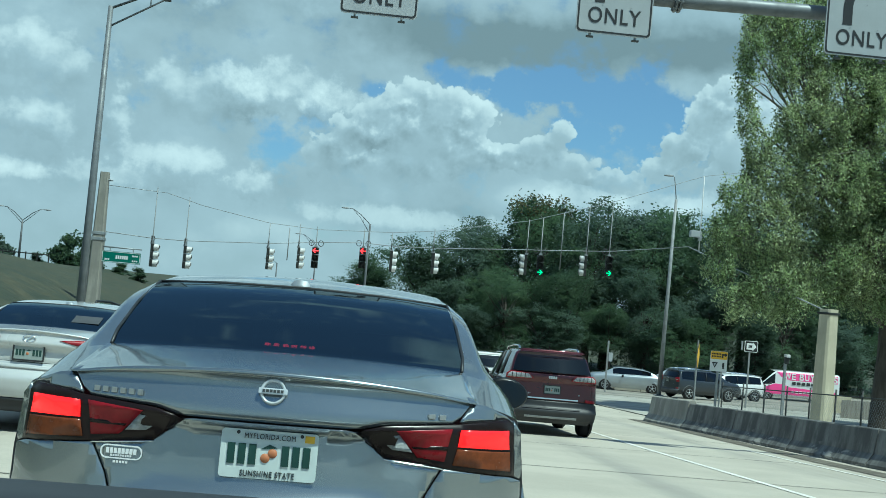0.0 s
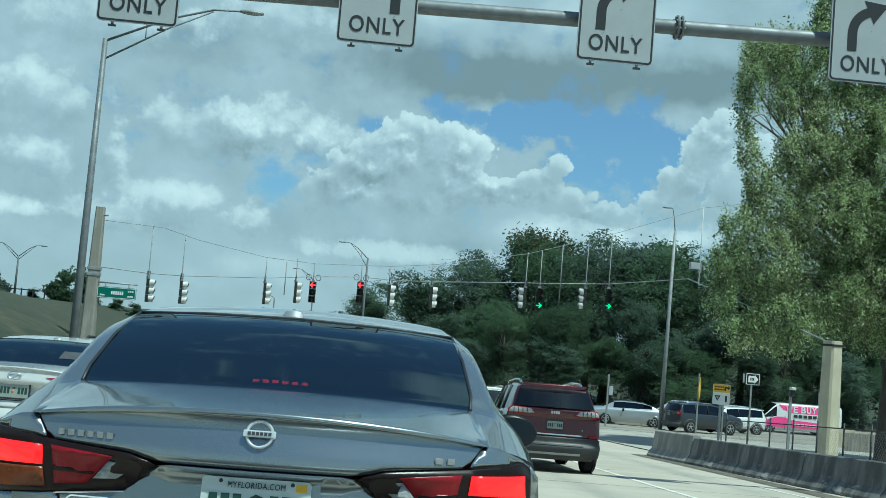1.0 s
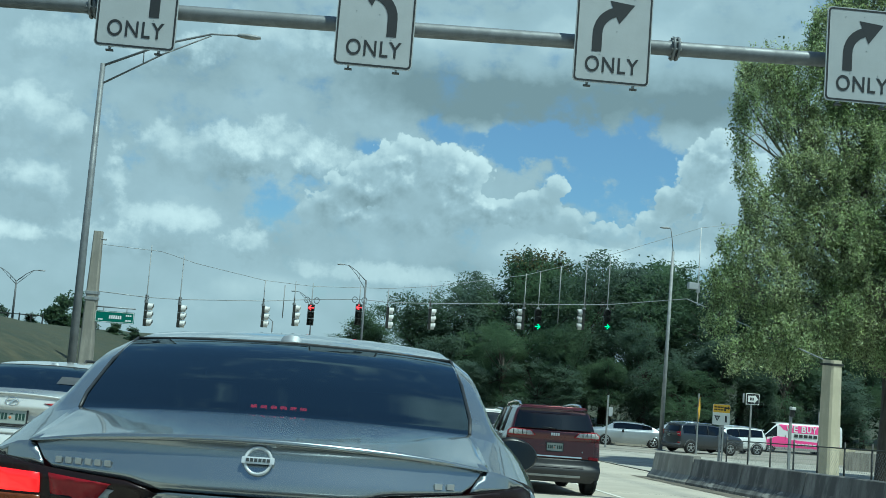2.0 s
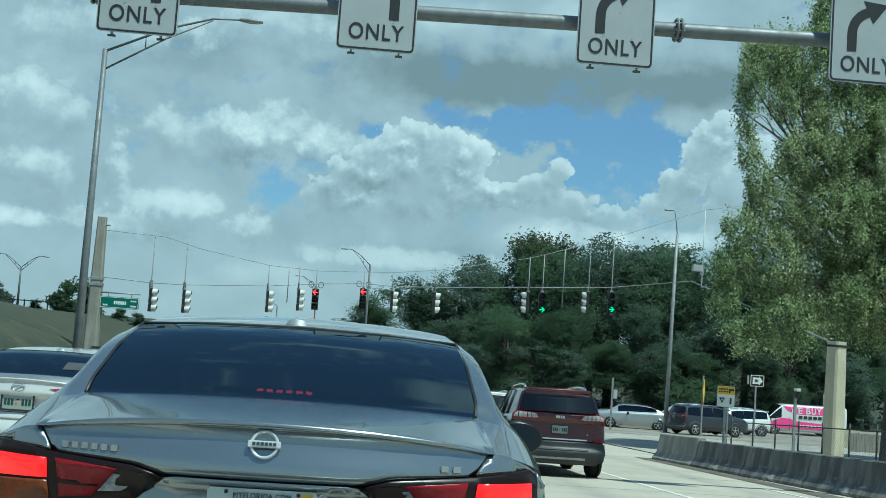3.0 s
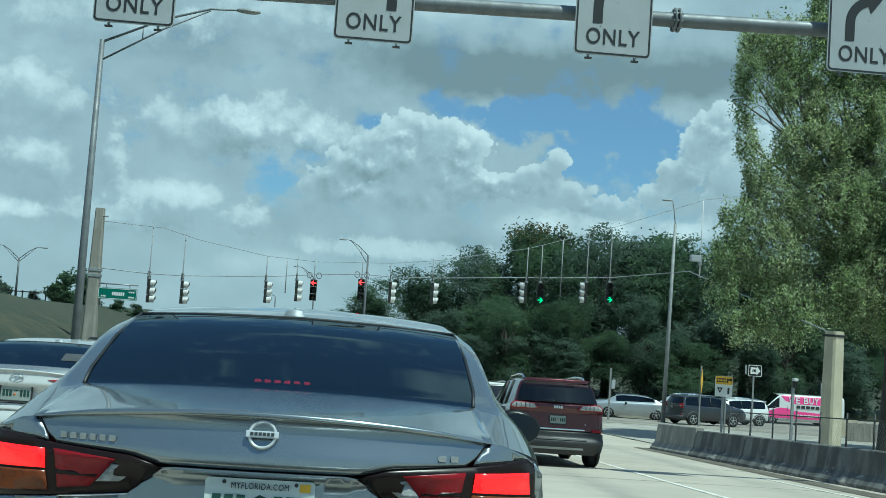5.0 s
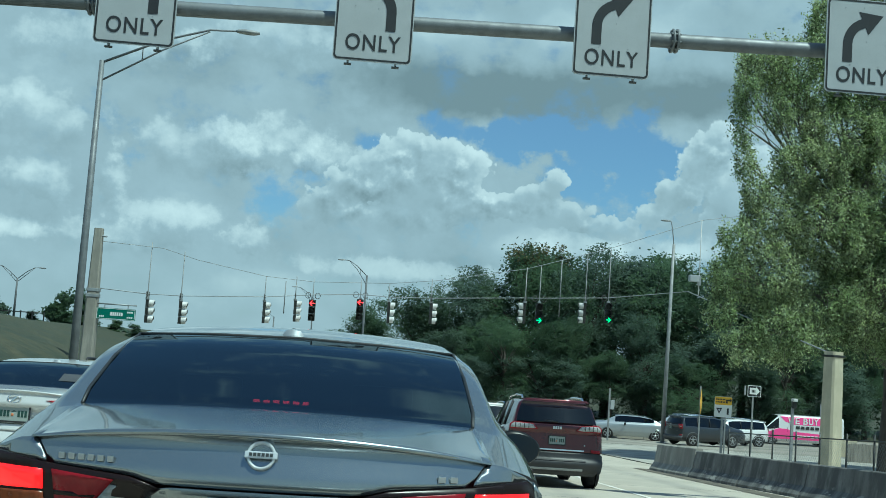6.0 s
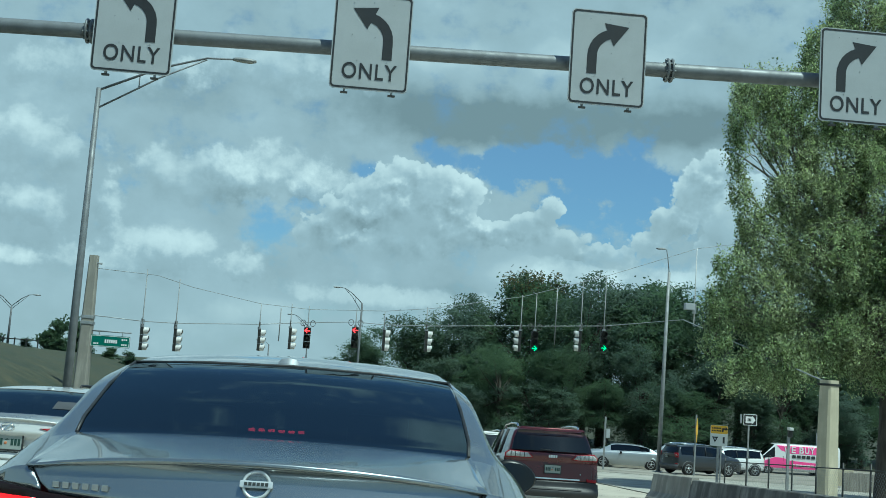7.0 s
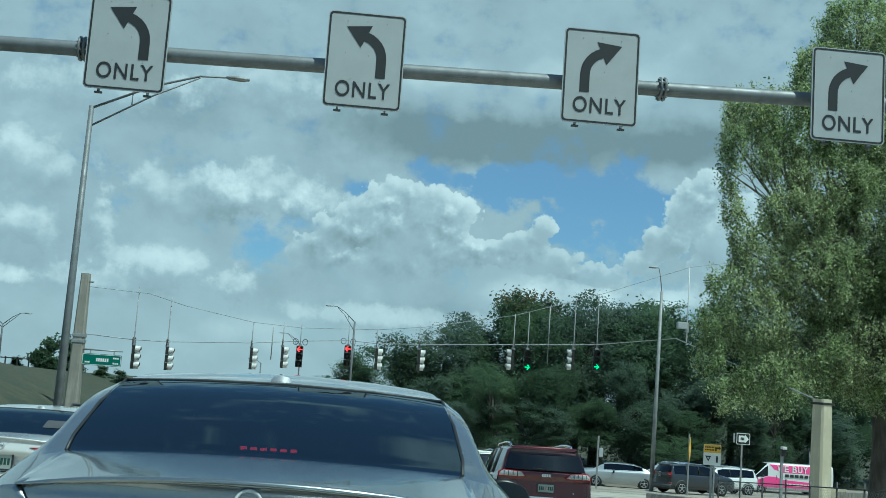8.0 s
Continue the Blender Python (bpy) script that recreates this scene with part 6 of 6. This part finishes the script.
def van():
    car = thing("pink_van", on_road(35.4, 81.0, 90), "pink and white high-roof van parked beside the cross street", "van")
    def kind(i, seg, right):
        if seg >= 7 and i == 3:
            return "windscreen"
        if seg in (5,) and i == 3:
            return "side_window|r" if right else "side_window|l"
        return "body"
    shell(VAN, kind, dict(body=M["white_paint"], windscreen=M["glass"], side_window=M["glass"]), car, 0.3)
    def flank(a, b, d):
        """Along the flank that faces the ramp: a runs backwards from the nose."""
        w = float(np.interp(b, [0.3, 0.52, 1.1, 1.6, 2.52, 2.66], [0.95, 0.99, 1.0, 0.985, 0.92, 0.80]))
        return (-(w + d), 5.9 - a, b)
    for nm, o, mt, label in (("pink_panel", [(1.6, 2.56), (5.75, 2.56), (5.75, 1.86), (2.5, 1.86), (1.9, 2.1)], "pink_paint", "pink upper side panel"),
                             ("pink_panel", [(0.35, 0.92), (0.8, 1.12), (1.5, 1.48), (2.1, 1.44), (2.4, 1.25), (5.75, 1.05), (5.75, 0.55), (0.4, 0.55)], "pink_paint", "pink lower side panel")):
        part(nm, outline_bm(o, flank, 0.012, 0.25), M[mt], car, label)
    for letter, a, w in (("W", 2.32, 0.42), ("E", 2.74, 0.28), ("B", 3.28, 0.3), ("U", 3.64, 0.3), ("Y", 4.0, 0.32), ("C", 4.5, 0.32), ("S", 5.58, 0.3)):
        t = part("letter", letters_mesh(letter, w, 0.56, M["lettering"], 0.02, 0.02), None, car, "bold white letter " + letter)
        t.matrix_basis = Matrix.Translation((-0.985, 5.9 - a, 2.2)) @ Matrix.Rotation(radians(-90), 4, "Z")
    t = part("word_bar", bars_bm(2, 0.64, 0.5, 0.02), M["lettering"], car)
    t.matrix_basis = Matrix.Translation((-0.985, 5.9 - 5.03, 2.2)) @ Matrix.Rotation(radians(-90), 4, "Z")
    for dz, n, w, h, mt in ((1.62, 8, 2.6, 0.26, "ink_dark"), (0.85, 10, 2.6, 0.2, "lettering")):
        t = part("number_bar" if mt == "ink_dark" else "word_bar", bars_bm(n, w, h, 0.02), M[mt], car)
        t.matrix_basis = Matrix.Translation((-1.02, 5.9 - 3.9, dz)) @ Matrix.Rotation(radians(-90), 4, "Z")
    for s in (-1, 1):
        for y in (1.1, 4.9):
            tyre_and_rim(car, s * 0.9, y, 0.35)
            arch(car, s * 0.97, y, 0.36, M["plastic"])
        door_mirror(car, s * 1.12, 4.75, 1.5, M["plastic"])
    car.scale = (0.95, 1.1, 0.81)
    part("cab_door_seam", box_bm((0.02, 0.02, 1.2), (-1.0, 3.85, 1.0)), M["plastic"], car)


def own_car():
    """The camera car's front behind the grey sedan: dashboard, and unseen bonnet and nose."""
    car = thing("silver_car", pose(-0.05, 0, 0.03), "camera car's black dashboard with an added silver front, behind the grey sedan", "car", "cars on the ramp")

    def loft(rows, n=14):
        """rows: y, half width, height at the middle, drop at the side."""
        verts = [(w * (2 * k / n - 1), y, z - drop * abs(2 * k / n - 1) ** 2.5) for y, w, z, drop in rows for k in range(n + 1)]
        return verts, [(i * (n + 1) + k, i * (n + 1) + k + 1, (i + 1) * (n + 1) + k + 1, (i + 1) * (n + 1) + k) for i in range(len(rows) - 1) for k in range(n)]

    part("dashboard", mesh_of("dashboard", *loft([(0.34, 0.7, 0.60, 0.0), (0.34, 0.7, 0.94, 0.0), (0.40, 0.72, 1.02, 0.0), (0.52, 0.74, 1.038, 0.0), (0.6, 0.74, 1.042, 0.0), (0.64, 0.74, 1.02, 0.0), (0.72, 0.74, 0.9, 0.0)]), M["plastic"], True), None, car, "black plastic dashboard top")
    # out of view; silver so that its reflection brightens the grey sedan's boot lid
    part("bonnet", mesh_of("bonnet", *loft([(0.72, 0.80, 0.93, 0.06), (1.1, 0.82, 0.9, 0.06), (1.6, 0.80, 0.83, 0.07), (2.0, 0.74, 0.74, 0.08), (2.15, 0.68, 0.66, 0.08)]), M["silver_paint"], True), None, car, "unseen silver bonnet added for reflections")
    part("front_bumper", mesh_of("front_bumper", *loft([(2.15, 0.68, 0.66, 0.08), (2.24, 0.76, 0.55, 0.03), (2.27, 0.80, 0.4, 0.0), (2.22, 0.80, 0.2, 0.0)]), M["silver_paint"], True), None, car)
    for s in (-1, 1):
        part("fender", box_bm((0.12, 1.5, 0.5), (s * 0.80, 1.45, 0.48), 0.05), M["silver_paint"], car, "", True)
        arch(car, s * 0.865, 1.5, 0.33, M["silver_paint"])
        tyre_and_rim(car, s * 0.79, 1.5, 0.33)


own_car()
grey_sedan()
pale_sedan("white_sedan", on_road(-3.36, 11.4), "shaded_white_paint", "white sedan with a framed plate, waiting in the next lane")
part("paper_tag", box_bm((0.3, 0.22, 0.003), (0, 0, 0), 0.0, Matrix.Rotation(radians(21.8), 4, "X")), M["grey_plastic"], bpy.data.objects["white_sedan"], "grey paper tag on the rear glass").location = (0.34, 0.95, 1.226)
tall = suv("black_suv", on_road(-3.65, 17.2), "dark_paint", "black SUV with lit brake lamps ahead of the white sedan", True, rails="plastic")
tall.scale = (1.0, 1.0, 0.98)
part("high_brake_lamp", box_bm((0.34, 0.02, 0.035), (0.33, suv_rear(0.33, 1.58) - 0.04, 1.58), 0.006), M["lamp_lit"], tall, "lit high brake lamp")
suv("red_suv", on_road(3.5, 19.3), "red_paint", "dark red SUV with a grey bumper, driving down the ramp", style=3, cladding="plastic").scale = (0.93, 0.95, 0.935)
suv("white_suv", on_road(3.7, 31.5), "white_paint", "white SUV with red tail lamps further down the ramp").scale = (0.95, 0.95, 0.95)
suv("charcoal_suv", on_road(17.6, 62.5, -72), "dark_paint", "charcoal SUV turning into the cross street", group="cars at the crossing", style=1)
pale_sedan("silver_sedan", on_road(19.2, 68.0, 80), "silver_paint", "silver sedan crossing the street", group="cars at the crossing")
suv("silver_suv", on_road(24.5, 77.0, 85), "silver_paint", "silver SUV beyond the crossing", group="cars at the crossing", style=1)
suv("white_estate", on_road(26.0, 70.5, 100), "white_paint", "white SUV parked beside the pink van", group="cars at the crossing")
suv("dark_suv", on_road(39.0, 66.0, 95), "dark_paint", "dark SUV parked behind the fence", group="cars at the crossing")
van()
